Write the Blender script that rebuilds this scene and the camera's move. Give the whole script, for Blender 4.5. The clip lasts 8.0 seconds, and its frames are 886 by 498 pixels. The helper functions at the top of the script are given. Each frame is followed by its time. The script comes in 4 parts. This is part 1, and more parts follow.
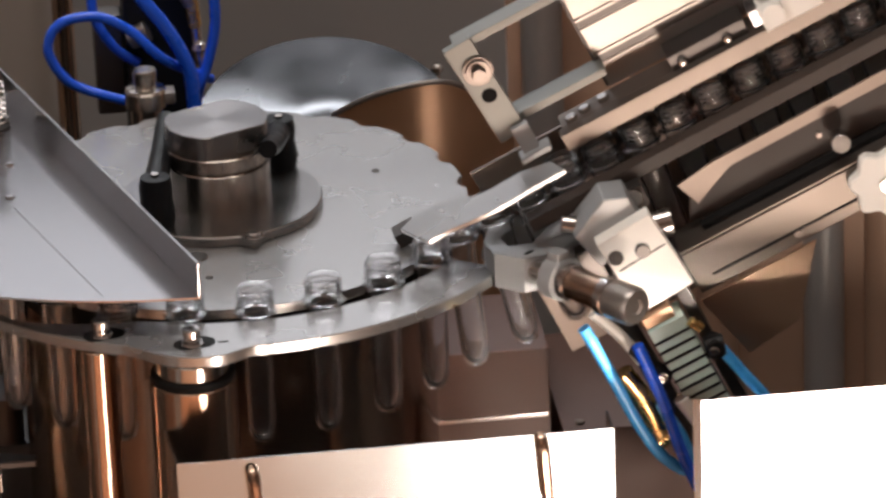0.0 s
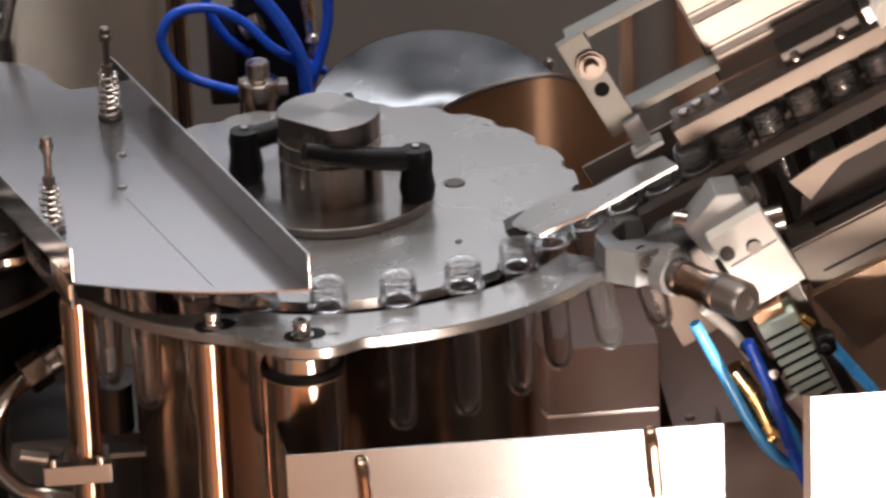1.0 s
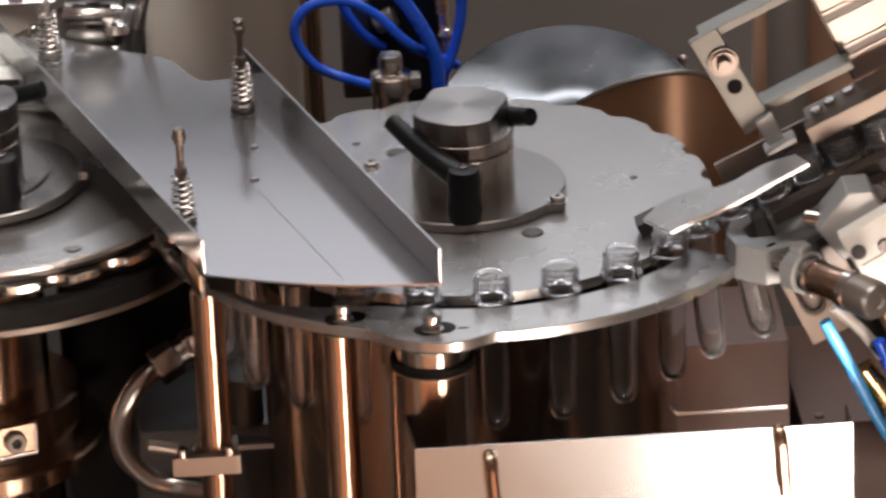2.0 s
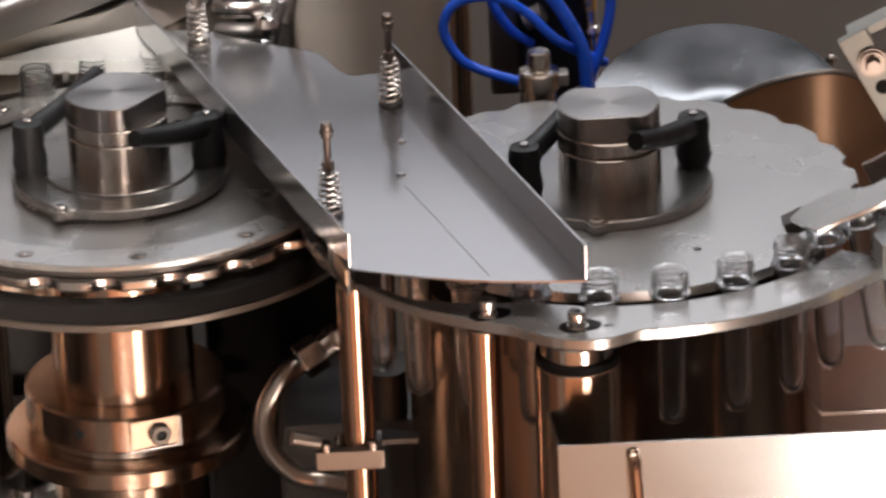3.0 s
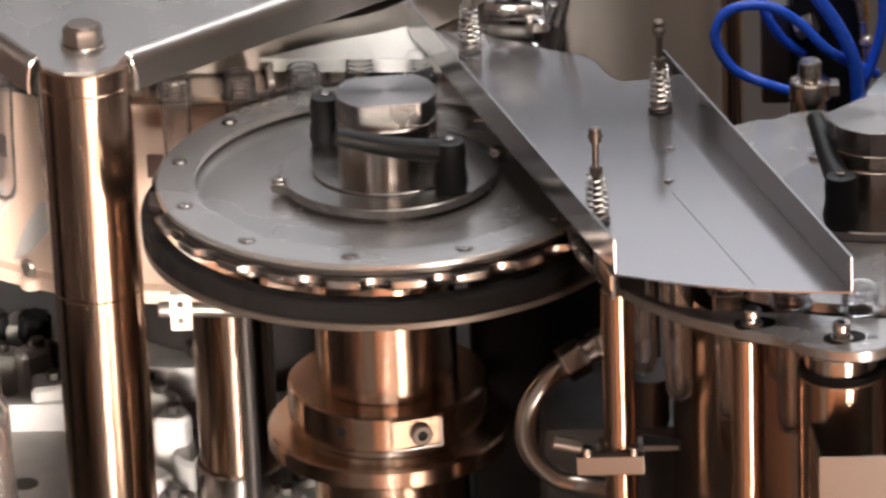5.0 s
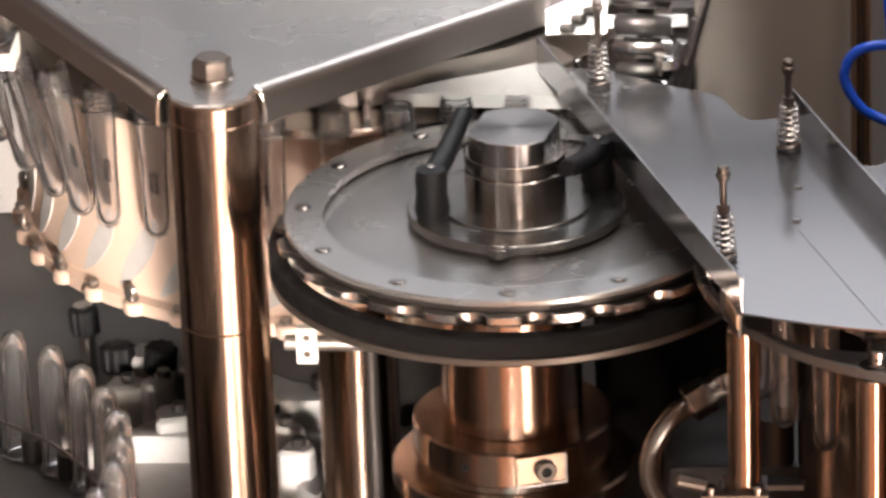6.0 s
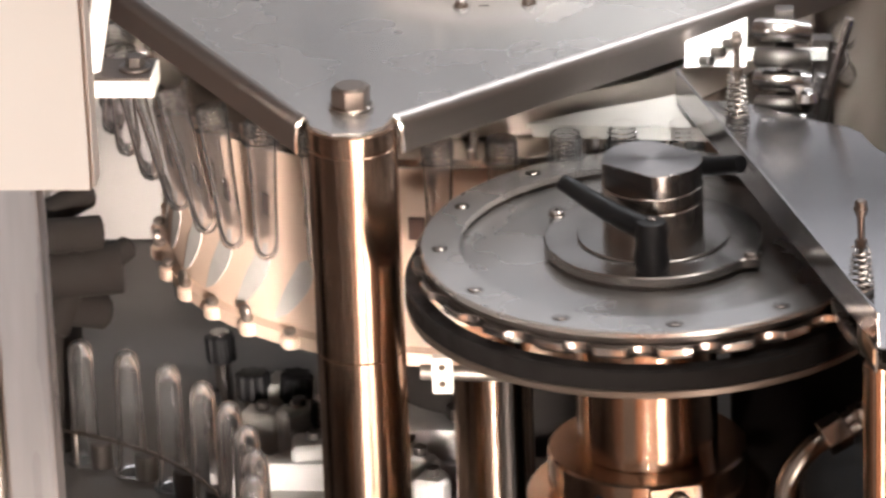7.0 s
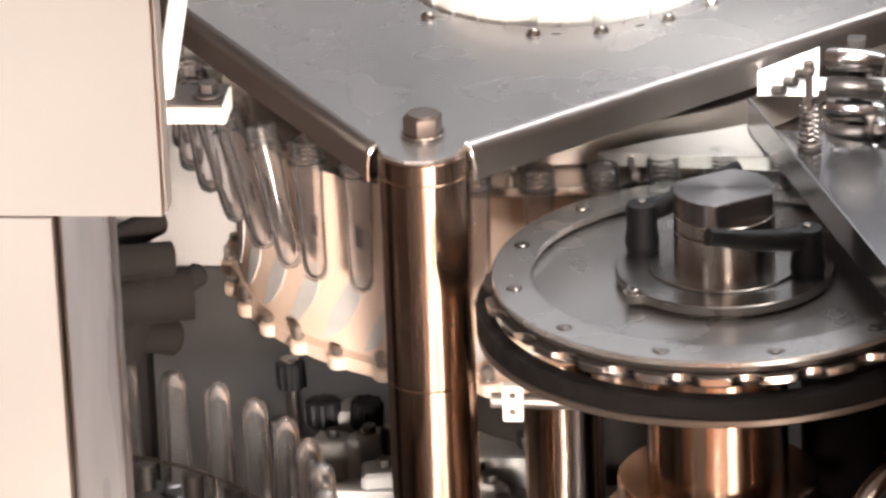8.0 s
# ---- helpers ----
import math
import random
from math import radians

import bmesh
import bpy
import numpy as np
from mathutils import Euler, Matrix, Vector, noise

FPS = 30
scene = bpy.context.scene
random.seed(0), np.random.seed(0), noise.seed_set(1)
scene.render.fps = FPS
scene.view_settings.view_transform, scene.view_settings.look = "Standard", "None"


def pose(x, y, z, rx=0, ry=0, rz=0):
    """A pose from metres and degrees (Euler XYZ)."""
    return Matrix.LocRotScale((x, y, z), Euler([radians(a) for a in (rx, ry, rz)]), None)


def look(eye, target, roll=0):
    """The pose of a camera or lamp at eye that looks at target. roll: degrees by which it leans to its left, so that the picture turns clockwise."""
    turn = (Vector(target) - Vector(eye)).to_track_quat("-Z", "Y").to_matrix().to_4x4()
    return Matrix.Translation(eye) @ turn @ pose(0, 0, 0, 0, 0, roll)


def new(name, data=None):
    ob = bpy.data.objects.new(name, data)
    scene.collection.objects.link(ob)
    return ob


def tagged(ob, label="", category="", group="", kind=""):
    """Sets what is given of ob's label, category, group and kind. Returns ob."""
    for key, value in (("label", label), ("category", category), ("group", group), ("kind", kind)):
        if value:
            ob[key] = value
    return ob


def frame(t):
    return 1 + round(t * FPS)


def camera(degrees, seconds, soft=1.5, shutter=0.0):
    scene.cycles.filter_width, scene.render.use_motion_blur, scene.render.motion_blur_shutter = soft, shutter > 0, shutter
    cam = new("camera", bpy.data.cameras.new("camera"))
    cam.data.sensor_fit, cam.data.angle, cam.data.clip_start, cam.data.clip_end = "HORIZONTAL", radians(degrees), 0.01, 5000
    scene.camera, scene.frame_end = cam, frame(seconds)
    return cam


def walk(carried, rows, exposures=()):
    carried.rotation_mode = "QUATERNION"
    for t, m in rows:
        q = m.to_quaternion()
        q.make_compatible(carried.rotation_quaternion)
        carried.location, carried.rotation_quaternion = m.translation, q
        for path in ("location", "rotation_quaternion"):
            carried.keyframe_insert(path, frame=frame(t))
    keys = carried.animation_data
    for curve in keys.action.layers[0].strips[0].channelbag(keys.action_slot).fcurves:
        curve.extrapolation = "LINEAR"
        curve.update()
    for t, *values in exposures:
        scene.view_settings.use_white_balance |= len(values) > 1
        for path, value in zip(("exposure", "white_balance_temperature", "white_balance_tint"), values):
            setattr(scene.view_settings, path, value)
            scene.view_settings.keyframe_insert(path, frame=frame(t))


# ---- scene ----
cam = camera(10, 8.0, 2.8, 0.5)
PATH = [
    (0, pose(-0.1891, -3.6004, 2.5890, 65.842, 0, -5.645) @ pose(0, 0, 0, 0, 0, -2.224)),
    (0.5, pose(-0.1891, -3.6004, 2.5890, 65.827, 0, -4.959) @ pose(0, 0, 0, 0, 0, -2.279)),
    (1, pose(-0.1891, -3.6004, 2.5890, 65.816, 0, -4.265) @ pose(0, 0, 0, 0, 0, -2.278)),
    (1.5, pose(-0.1891, -3.6004, 2.5890, 65.812, 0, -3.508) @ pose(0, 0, 0, 0, 0, -2.273)),
    (3, pose(-0.1891, -3.6004, 2.5890, 65.842, 0, -0.831) @ pose(0, 0, 0, 0, 0, -2.383)),
    (3.5, pose(-0.1891, -3.6004, 2.5890, 65.858, 0, 0.000) @ pose(0, 0, 0, 0, 0, -2.363)),
    (4, pose(-0.1891, -3.6004, 2.5890, 65.877, 0, 0.873) @ pose(0, 0, 0, 0, 0, -2.370)),
    (4.5, pose(-0.1891, -3.6004, 2.5890, 65.900, 0, 1.676) @ pose(0, 0, 0, 0, 0, -2.300)),
    (6, pose(-0.1891, -3.6004, 2.5890, 66.473, 0, 4.005) @ pose(0, 0, 0, 0, 0, -2.174)),
    (6.5, pose(-0.1891, -3.6004, 2.5890, 66.695, 0, 4.807) @ pose(0, 0, 0, 0, 0, -2.178)),
    (7, pose(-0.1891, -3.6004, 2.5890, 66.876, 0, 5.675) @ pose(0, 0, 0, 0, 0, -2.204)),
    (7.5, pose(-0.1891, -3.6004, 2.5890, 67.076, 0, 6.199) @ pose(0, 0, 0, 0, 0, -2.193)),
    (8, pose(-0.1891, -3.6004, 2.5890, 67.222, 0, 6.536) @ pose(0, 0, 0, 0, 0, -2.236)),
]
walk(cam, PATH)

# ---- light ----
world = bpy.data.worlds.new("hall_air")
scene.world = world
world.use_nodes = True
world.node_tree.nodes["Background"].inputs[0].default_value = (0.9, 0.85, 0.8, 1)
world.node_tree.nodes["Background"].inputs[1].default_value = 0.02
scene.view_settings.exposure = 0.12


def area(name, eye, target, sx, sy, power, color):
    data = bpy.data.lights.new(name, "AREA")
    data.shape, data.size, data.size_y, data.energy, data.color = "RECTANGLE", sx, sy, power, color
    ob = new(name, data)
    ob.matrix_world = look(eye, target)
    return ob


area("unseen_flood", (0.63, -1.95, 0.16), (0.3, -0.25, 0.9), 0.5, 0.3, 5.8, (1.0, 0.84, 0.72)).data.spread = radians(100)
# Added narrow lamp that brightens the carousel drum and its preforms.
side = area("unseen_flood", (-0.05, -2.3, 1.28), (-0.84, 0.3, 0.96), 0.3, 0.3, 3.7, (1.0, 0.85, 0.74))
side.data.spread = radians(17)
# Added lamp that brightens the cream cabinet.
area("unseen_flood", (-2.3, -2.6, 1.5), (-0.75, -1.0, 1.5), 0.5, 0.5, 1.9, (1.0, 0.96, 0.93)).data.spread = radians(30)
# Added narrow lamp that brightens the valve unit.
area("unseen_flood", (0.9, -1.4, 0.7), (0.30, -0.17, 0.84), 0.15, 0.15, 1.9, (1.0, 0.88, 0.78)).data.spread = radians(12)
# Added low lamp that lifts the castings at the lower left.
area("unseen_flood", (-0.35, -1.9, 0.72), (-0.64, 0.45, 0.62), 0.25, 0.25, 1.3, (1.0, 0.9, 0.82)).data.spread = radians(17)
# Added narrow spot below the ceiling, aimed to whiten the small white panel.
area("overhead_lamp", (-0.3, -1.1, 2.3), (-0.37, 0.38, 1.08), 0.12, 0.12, 0.6, (1.0, 0.96, 0.92)).data.spread = radians(8)
area("overhead_lamp", (0.1, -0.3, 3.1), (0.1, 0.1, 0), 1.6, 0.4, 22, (1.0, 0.93, 0.86))
area("overhead_lamp", (0.3, 1.7, 3.1), (0.3, 2.0, 0), 3.0, 0.4, 58, (0.93, 0.96, 1.0))
area("overhead_lamp", (-0.3, -2.5, 3.1), (-0.3, -2.5, 0), 1.1, 0.5, 50, (1.0, 0.83, 0.69)).data.spread = radians(70)


# ---- materials ----
def mat(name, color, rough=0.4, metal=0.0, var=0.15, scale=40.0, bump=0.05, stretch=(1, 1, 1), fine=600.0, rough_var=0.12, turned=0.0):
    m = bpy.data.materials.new(name)
    m.use_nodes = True
    nt = m.node_tree
    n, link = nt.nodes, nt.links.new
    b = n["Principled BSDF"]
    b.inputs["Metallic"].default_value = metal
    b.inputs["Specular IOR Level"].default_value = 0.2 if max(color) < 0.04 else 0.5
    co = n.new("ShaderNodeTexCoord")
    mp = n.new("ShaderNodeMapping")
    mp.inputs["Scale"].default_value = stretch
    link(co.outputs["Object"], mp.inputs["Vector"])
    big, small = n.new("ShaderNodeTexNoise"), n.new("ShaderNodeTexNoise")
    big.inputs["Scale"].default_value, small.inputs["Scale"].default_value = scale, fine
    big.inputs["Detail"].default_value, small.inputs["Detail"].default_value = 5, 3
    link(mp.outputs[0], big.inputs["Vector"])
    link(mp.outputs[0], small.inputs["Vector"])
    mix = n.new("ShaderNodeMix")
    mix.data_type = "RGBA"
    lo, hi = [c * (1 - var) for c in color], [min(1, c * (1 + var)) for c in color]
    mix.inputs[6].default_value, mix.inputs[7].default_value = (*lo, 1), (*hi, 1)
    link(big.outputs["Fac"], mix.inputs[0])
    link(mix.outputs[2], b.inputs["Base Color"])
    rr = n.new("ShaderNodeMapRange")
    rr.inputs["From Min"].default_value, rr.inputs["From Max"].default_value = 0.3, 0.7
    rr.inputs["To Min"].default_value, rr.inputs["To Max"].default_value = max(0.02, rough - rough_var), rough + rough_var
    link(big.outputs["Fac"], rr.inputs["Value"])
    link(rr.outputs[0], b.inputs["Roughness"])
    if turned:
        tan = n.new("ShaderNodeTangent")
        tan.direction_type, tan.axis = "RADIAL", "Z"
        link(tan.outputs[0], b.inputs["Tangent"])
        b.inputs["Anisotropic"].default_value, b.inputs["Anisotropic Rotation"].default_value = turned, 0.25
    if bump:
        bp = n.new("ShaderNodeBump")
        bp.inputs["Strength"].default_value, bp.inputs["Distance"].default_value = bump, 0.0006
        link(small.outputs["Fac"], bp.inputs["Height"])
        link(bp.outputs[0], b.inputs["Normal"])
    return m


def clear(name, color, rough, ior):
    m = bpy.data.materials.new(name)
    m.use_nodes = True
    b = m.node_tree.nodes["Principled BSDF"]
    b.inputs["Base Color"].default_value = (*color, 1)
    b.inputs["Roughness"].default_value, b.inputs["IOR"].default_value = rough, ior
    b.inputs["Transmission Weight"].default_value = 0.985
    return m


PLATE = mat("ground_plate_steel", (0.43, 0.42, 0.415), 0.27, 0.75, 0.05, 14, 0.0, (1, 1, 1), 900, 0.012)
SHEET = mat("brushed_sheet_steel", (0.43, 0.42, 0.43), 0.18, 0.95, 0.07, 11, 0.0, (1, 1, 1), 900, 0.015)
STEEL = mat("turned_steel", (0.5, 0.45, 0.41), 0.22, 1.0, 0.04, 30, 0.0, (1, 1, 1), 400, 0.015, 0.8)
TURNED = mat("faced_steel_top", (0.27, 0.255, 0.25), 0.27, 1.0, 0.03, 24, 0.0, (1, 1, 1), 500, 0.006, 0.85)
POST = mat("pale_brushed_post", (0.37, 0.375, 0.385), 0.3, 0.15, 0.55, 7, 0.0, (6, 6, 0.6), 200, 0.08)
POLISH = mat("polished_steel_tube", (0.52, 0.365, 0.275), 0.21, 1.0, 0.08, 30, 0.0, (1, 1, 0.2), 200, 0.03, 0.85)
# Near-black, so parts stay dark as if no lamp reached them.
UNLIT = mat("unlit_black", (0.005, 0.0036, 0.003), 0.9, 0.0, 0.3, 40, 0.2, (1, 1, 1), 300, 0.05)
# Top plate's sheet again, with the fold's shade and warm reflection in its colour.
FOLD = mat("shaded_fold_steel", (0.32, 0.29, 0.275), 0.3, 0.95, 0.05, 9, 0.0, (1, 1, 1), 900, 0.01)
DISH = mat("mottled_cone_steel", (0.1, 0.1, 0.105), 0.22, 0.95, 0.8, 14, 0.0, (1, 1, 1), 400, 0.08)
PALE = mat("pale_satin_plate", (0.5, 0.49, 0.47), 0.36, 0.5, 0.05, 12, 0.0, (1, 1, 1), 400, 0.02)
WEB = mat("matte_dark_brown", (0.04, 0.027, 0.021), 0.55, 0.0, 0.15, 12, 0.0, (1, 1, 1), 500, 0.03)
DULL = mat("dull_grey_bracket_steel", (0.2, 0.195, 0.18), 0.44, 0.5, 0.08, 30, 0.02, (1, 1, 1), 500, 0.03)
CHUTE = mat("worn_brown_chute_steel", (0.17, 0.135, 0.115), 0.42, 0.75, 0.15, 12, 0.02, (1, 1, 1), 500, 0.03)
HEAD = mat("dull_bolt_steel", (0.2, 0.165, 0.145), 0.34, 0.9, 0.1, 60, 0.0, (1, 1, 1), 500, 0.02)
CHROME = mat("bright_bolt_steel", (0.6, 0.57, 0.55), 0.2, 1.0, 0.08, 120, 0.0, (1, 1, 1), 600, 0.02)
DARKSTEEL = mat("dark_oiled_steel", (0.09, 0.08, 0.075), 0.38, 0.8, 0.2, 25, 0.03, (1, 1, 1), 600, 0.03)
BLACK = mat("black_plastic", (0.008, 0.008, 0.009), 0.45, 0.0, 0.3, 60, 0.1)
RUBBER = mat("black_rubber", (0.006, 0.005, 0.005), 0.7, 0.0, 0.3, 60, 0.1)
BLUE = mat("blue_hose_plastic", (0.014, 0.1, 0.72), 0.28, 0.0, 0.1, 30, 0.02)
LIGHTBLUE = mat("light_blue_hose_plastic", (0.06, 0.38, 0.85), 0.28, 0.0, 0.1, 30, 0.02)
ALU = mat("anodised_aluminium", (0.33, 0.295, 0.27), 0.36, 0.9, 0.06, 20, 0.02, (1, 1, 1), 600, 0.02)
GREYCAST = mat("grey_machined_aluminium", (0.36, 0.36, 0.36), 0.46, 0.45, 0.06, 30, 0.02, (1, 1, 1), 600, 0.03)
CREAM = mat("cream_painted_sheet", (0.83, 0.79, 0.73), 0.45, 0.0, 0.03, 8, 0.03)
VALVE = mat("pale_green_plastic", (0.55, 0.68, 0.62), 0.4, 0.0, 0.06, 40, 0.04)
BRASS = mat("brass_fitting", (0.7, 0.48, 0.2), 0.25, 1.0, 0.1, 60, 0.04)
COPPER = mat("warm_bronze_sheet", (0.46, 0.3, 0.2), 0.38, 0.8, 0.1, 5, 0.0, (3, 3, 0.3), 200, 0.03)
DRUM = mat("pale_bronze_drum", (0.6, 0.46, 0.37), 0.5, 0.15, 0.06, 14, 0.02, (1, 1, 1), 600, 0.04)
DECK = mat("mottled_deck_steel", (0.075, 0.07, 0.067), 0.5, 0.2, 0.4, 9, 0.08)
GUARD = mat("grey_guard_panel", (0.34, 0.325, 0.315), 0.4, 0.25, 0.08, 3, 0.03)
BRONZE = mat("bronze_painted_panel", (0.42, 0.27, 0.19), 0.4, 0.2, 0.08, 6, 0.04, (6, 6, 0.4), 200)
TANKSTEEL = mat("warm_brushed_tank_steel", (0.46, 0.41, 0.36), 0.42, 0.3, 0.08, 5, 0.0, (4, 4, 0.2), 200, 0.04)
TRAYSTEEL = mat("dull_tray_steel", (0.31, 0.33, 0.345), 0.2, 0.95, 0.08, 10, 0.0, (1, 1, 1), 900, 0.02)
BAR = mat("dull_machined_bar", (0.17, 0.14, 0.12), 0.4, 0.8, 0.06, 20, 0.02, (1, 1, 1), 600, 0.02)
BROWN = mat("brown_oiled_sheet", (0.10, 0.055, 0.044), 0.5, 0.15, 0.2, 8, 0.04)
DRUMSTEEL = mat("brown_polished_drum_steel", (0.36, 0.26, 0.2), 0.17, 1.0, 0.12, 20, 0.0, (1, 1, 0.3), 300, 0.03)
FLANGE = mat("dull_ground_flange_steel", (0.36, 0.345, 0.335), 0.24, 0.95, 0.06, 30, 0.0, (1, 1, 1), 500, 0.02)
CAST = mat("pale_grey_casting", (0.44, 0.43, 0.42), 0.5, 0.2, 0.3, 25, 0.15, (1, 1, 1), 200, 0.06)
WHITE = mat("white_panel_paint", (0.85, 0.84, 0.82), 0.4, 0.0, 0.03, 6, 0.03)
TANFLOOR = mat("warm_tile_floor", (0.42, 0.24, 0.16), 0.35, 0.0, 0.15, 4, 0.05, (1, 1, 1), 80)
WALL = mat("warm_hall_wall", (0.52, 0.45, 0.4), 0.7, 0.0, 0.1, 2, 0.05, (1, 1, 1), 60)
NORTH = mat("pale_wall_paint", (0.68, 0.69, 0.72), 0.7, 0.0, 0.05, 2, 0.05, (1, 1, 1), 60)
CEIL = mat("hall_ceiling_paint", (0.6, 0.6, 0.6), 0.8, 0.0, 0.05, 2, 0.05, (1, 1, 1), 60)
PET = clear("clear_preform_plastic", (0.97, 0.97, 0.98), 0.06, 1.45)


# ---- shape helpers ----
def part(name, bm, material, parent=None, label="", smooth=0.6):
    for f in bm.faces:
        f.smooth = True
    for e in bm.edges:
        if len(e.link_faces) == 2 and e.calc_face_angle(0) > smooth:
            e.smooth = False
    me = bpy.data.meshes.new(name)
    bm.to_mesh(me)
    bm.free()
    me.materials.append(material)
    ob = new(name, me)
    weighted = ob.modifiers.new("weighted_normal", "WEIGHTED_NORMAL")
    weighted.keep_sharp, weighted.weight = True, 60
    if parent:
        ob.parent = parent
    if label:
        ob["label"] = label
    return ob


def thing(name, label, category, at=(0, 0, 0), group="", kind=""):
    ob = new(name)
    ob.empty_display_size = 0.02
    ob.location = at
    return tagged(ob, label, category, group, kind)


def moved(bm, m):
    bmesh.ops.transform(bm, matrix=m, verts=bm.verts)
    return bm


def bevel(bm, w, seg=2):
    if w:
        es = [e for e in bm.edges if len(e.link_faces) == 2 and e.calc_face_angle(0) > 0.5]
        bmesh.ops.bevel(bm, geom=es, offset=w, segments=seg, affect="EDGES", profile=0.6, clamp_overlap=True)
    return bm


def box(x0, x1, y0, y1, z0, z1, w=0.0015, m=None):
    bm = bmesh.new()
    bmesh.ops.create_cube(bm, size=1, matrix=Matrix.Translation(((x0 + x1) / 2, (y0 + y1) / 2, (z0 + z1) / 2)) @ Matrix.Diagonal((x1 - x0, y1 - y0, z1 - z0, 1)))
    bevel(bm, w)
    return moved(bm, m) if m else bm


def lathe(profile, seg=48, m=None, closed=False):
    """Turn a list of (radius, height) round the z axis; ends with radius 0 close to a point."""
    bm = bmesh.new()
    rings = []
    for r, z in profile:
        if r < 1e-6:
            rings.append([bm.verts.new((0, 0, z))])
        else:
            rings.append([bm.verts.new((r * math.cos(2 * math.pi * k / seg), r * math.sin(2 * math.pi * k / seg), z)) for k in range(seg)])
    pairs = list(zip(rings, rings[1:])) + ([(rings[-1], rings[0])] if closed else [])
    for a, b in pairs:
        for k in range(seg):
            j = (k + 1) % seg
            if len(a) == 1 and len(b) > 1:
                bm.faces.new((a[0], b[j], b[k]))
            elif len(b) == 1 and len(a) > 1:
                bm.faces.new((a[k], a[j], b[0]))
            elif len(a) > 1:
                bm.faces.new((a[k], a[j], b[j], b[k]))
    bmesh.ops.recalc_face_normals(bm, faces=bm.faces)
    return moved(bm, m) if m else bm


def disc(r, z0, z1, w=0.001, seg=64, hole=0.0, m=None):
    if hole:
        return lathe([(hole, z0), (r - w, z0), (r, z0 + w), (r, z1 - w), (r - w, z1), (hole, z1)], seg, m, True)
    return lathe([(0, z0), (r - w, z0), (r, z0 + w), (r, z1 - w), (r - w, z1), (0, z1)], seg, m)


def prism(poly, z0, z1, w=0.0, m=None):
    bm = bmesh.new()
    face = bm.faces.new([bm.verts.new((x, y, z0)) for x, y in poly])
    out = bmesh.ops.extrude_face_region(bm, geom=[face])
    bmesh.ops.translate(bm, vec=(0, 0, z1 - z0), verts=[v for v in out["geom"] if isinstance(v, bmesh.types.BMVert)])
    bmesh.ops.recalc_face_normals(bm, faces=bm.faces)
    bevel(bm, w, 1)
    return moved(bm, m) if m else bm


def curve_points(points, steps=6):
    pts = [Vector(p) for p in points]
    pts = [2 * pts[0] - pts[1]] + pts + [2 * pts[-1] - pts[-2]]
    out = []
    for a, b, c, d in zip(pts, pts[1:], pts[2:], pts[3:]):
        for k in range(steps):
            t = k / steps
            out.append(0.5 * (2 * b + (c - a) * t + (2 * a - 5 * b + 4 * c - d) * t * t + (3 * b - a - 3 * c + d) * t ** 3))
    return out + [pts[-2]]


def tube(points, r, seg=12, steps=6, r_end=None):
    pts = curve_points(points, steps) if steps > 1 else [Vector(p) for p in points]
    bm = bmesh.new()
    rings, up = [], Vector((0.31, 0.2, 0.93))
    for i, p in enumerate(pts):
        d = (pts[min(i + 1, len(pts) - 1)] - pts[max(i - 1, 0)]).normalized()
        side = d.cross(up)
        side = side.normalized() if side.length > 0.05 else d.orthogonal().normalized()
        up = side.cross(d).normalized()
        rad = r if r_end is None else r + (r_end - r) * i / (len(pts) - 1)
        rings.append([bm.verts.new(p + rad * (math.cos(2 * math.pi * k / seg) * side + math.sin(2 * math.pi * k / seg) * up)) for k in range(seg)])
    for a, b in zip(rings, rings[1:]):
        for k in range(seg):
            bm.faces.new((a[k], a[(k + 1) % seg], b[(k + 1) % seg], b[k]))
    bm.faces.new(rings[0][::-1])
    bm.faces.new(rings[-1])
    bmesh.ops.recalc_face_normals(bm, faces=bm.faces)
    return bm


def rod(a, b, r, seg=24, w=0.0005):
    a, b = Vector(a), Vector(b)
    m = Matrix.Translation(a) @ (b - a).to_track_quat("Z", "Y").to_matrix().to_4x4()
    return disc(r, 0, (b - a).length, w, seg, 0, m)


def hexa(r, z0, z1, w=0.0008, m=None):
    return prism([(r * math.cos(math.pi * k / 3), r * math.sin(math.pi * k / 3)) for k in range(6)], z0, z1, w, m)


def joined(*bms):
    out = bmesh.new()
    for b in bms:
        me = bpy.data.meshes.new("joint")
        b.to_mesh(me)
        b.free()
        out.from_mesh(me)
        bpy.data.meshes.remove(me)
    return out


def ring_xy(c, r, deg):
    return (c[0] + r * math.cos(radians(deg)), c[1] + r * math.sin(radians(deg)))


# ---- plan ----
C1, C2, C3, C4 = (-0.003, 0.040), (-0.390, 0.126), (-0.565, 0.61), (-0.964, -0.112)
CG = (0.0, 0.027)
R1, R2, R3, R4 = 0.2025, 0.196, 0.325, 0.274
TOP = 1.0
RATE = 68.0 / 15.0

# ---- setting ----
floor = part("floor", box(-3.6, 3.6, -5.1, 2.4, -0.1, 0, 0), TANFLOOR)
tagged(floor, "warm tan tiled hall floor", "floor", kind="structure")
for nm, b in (("wall_north", (-3.7, 3.7, 2.4, 2.5, 0, 3.3)), ("wall_south", (-3.7, 3.7, -5.2, -5.1, 0, 3.3)), ("wall_west", (-3.7, -3.6, -5.1, 2.4, 0, 3.3)), ("wall_east", (3.6, 3.7, -5.1, 2.4, 0, 3.3))):
    tagged(part(nm, box(*b, 0), NORTH if nm == "wall_north" else WALL), "plain warm-toned hall wall", "wall", kind="structure")
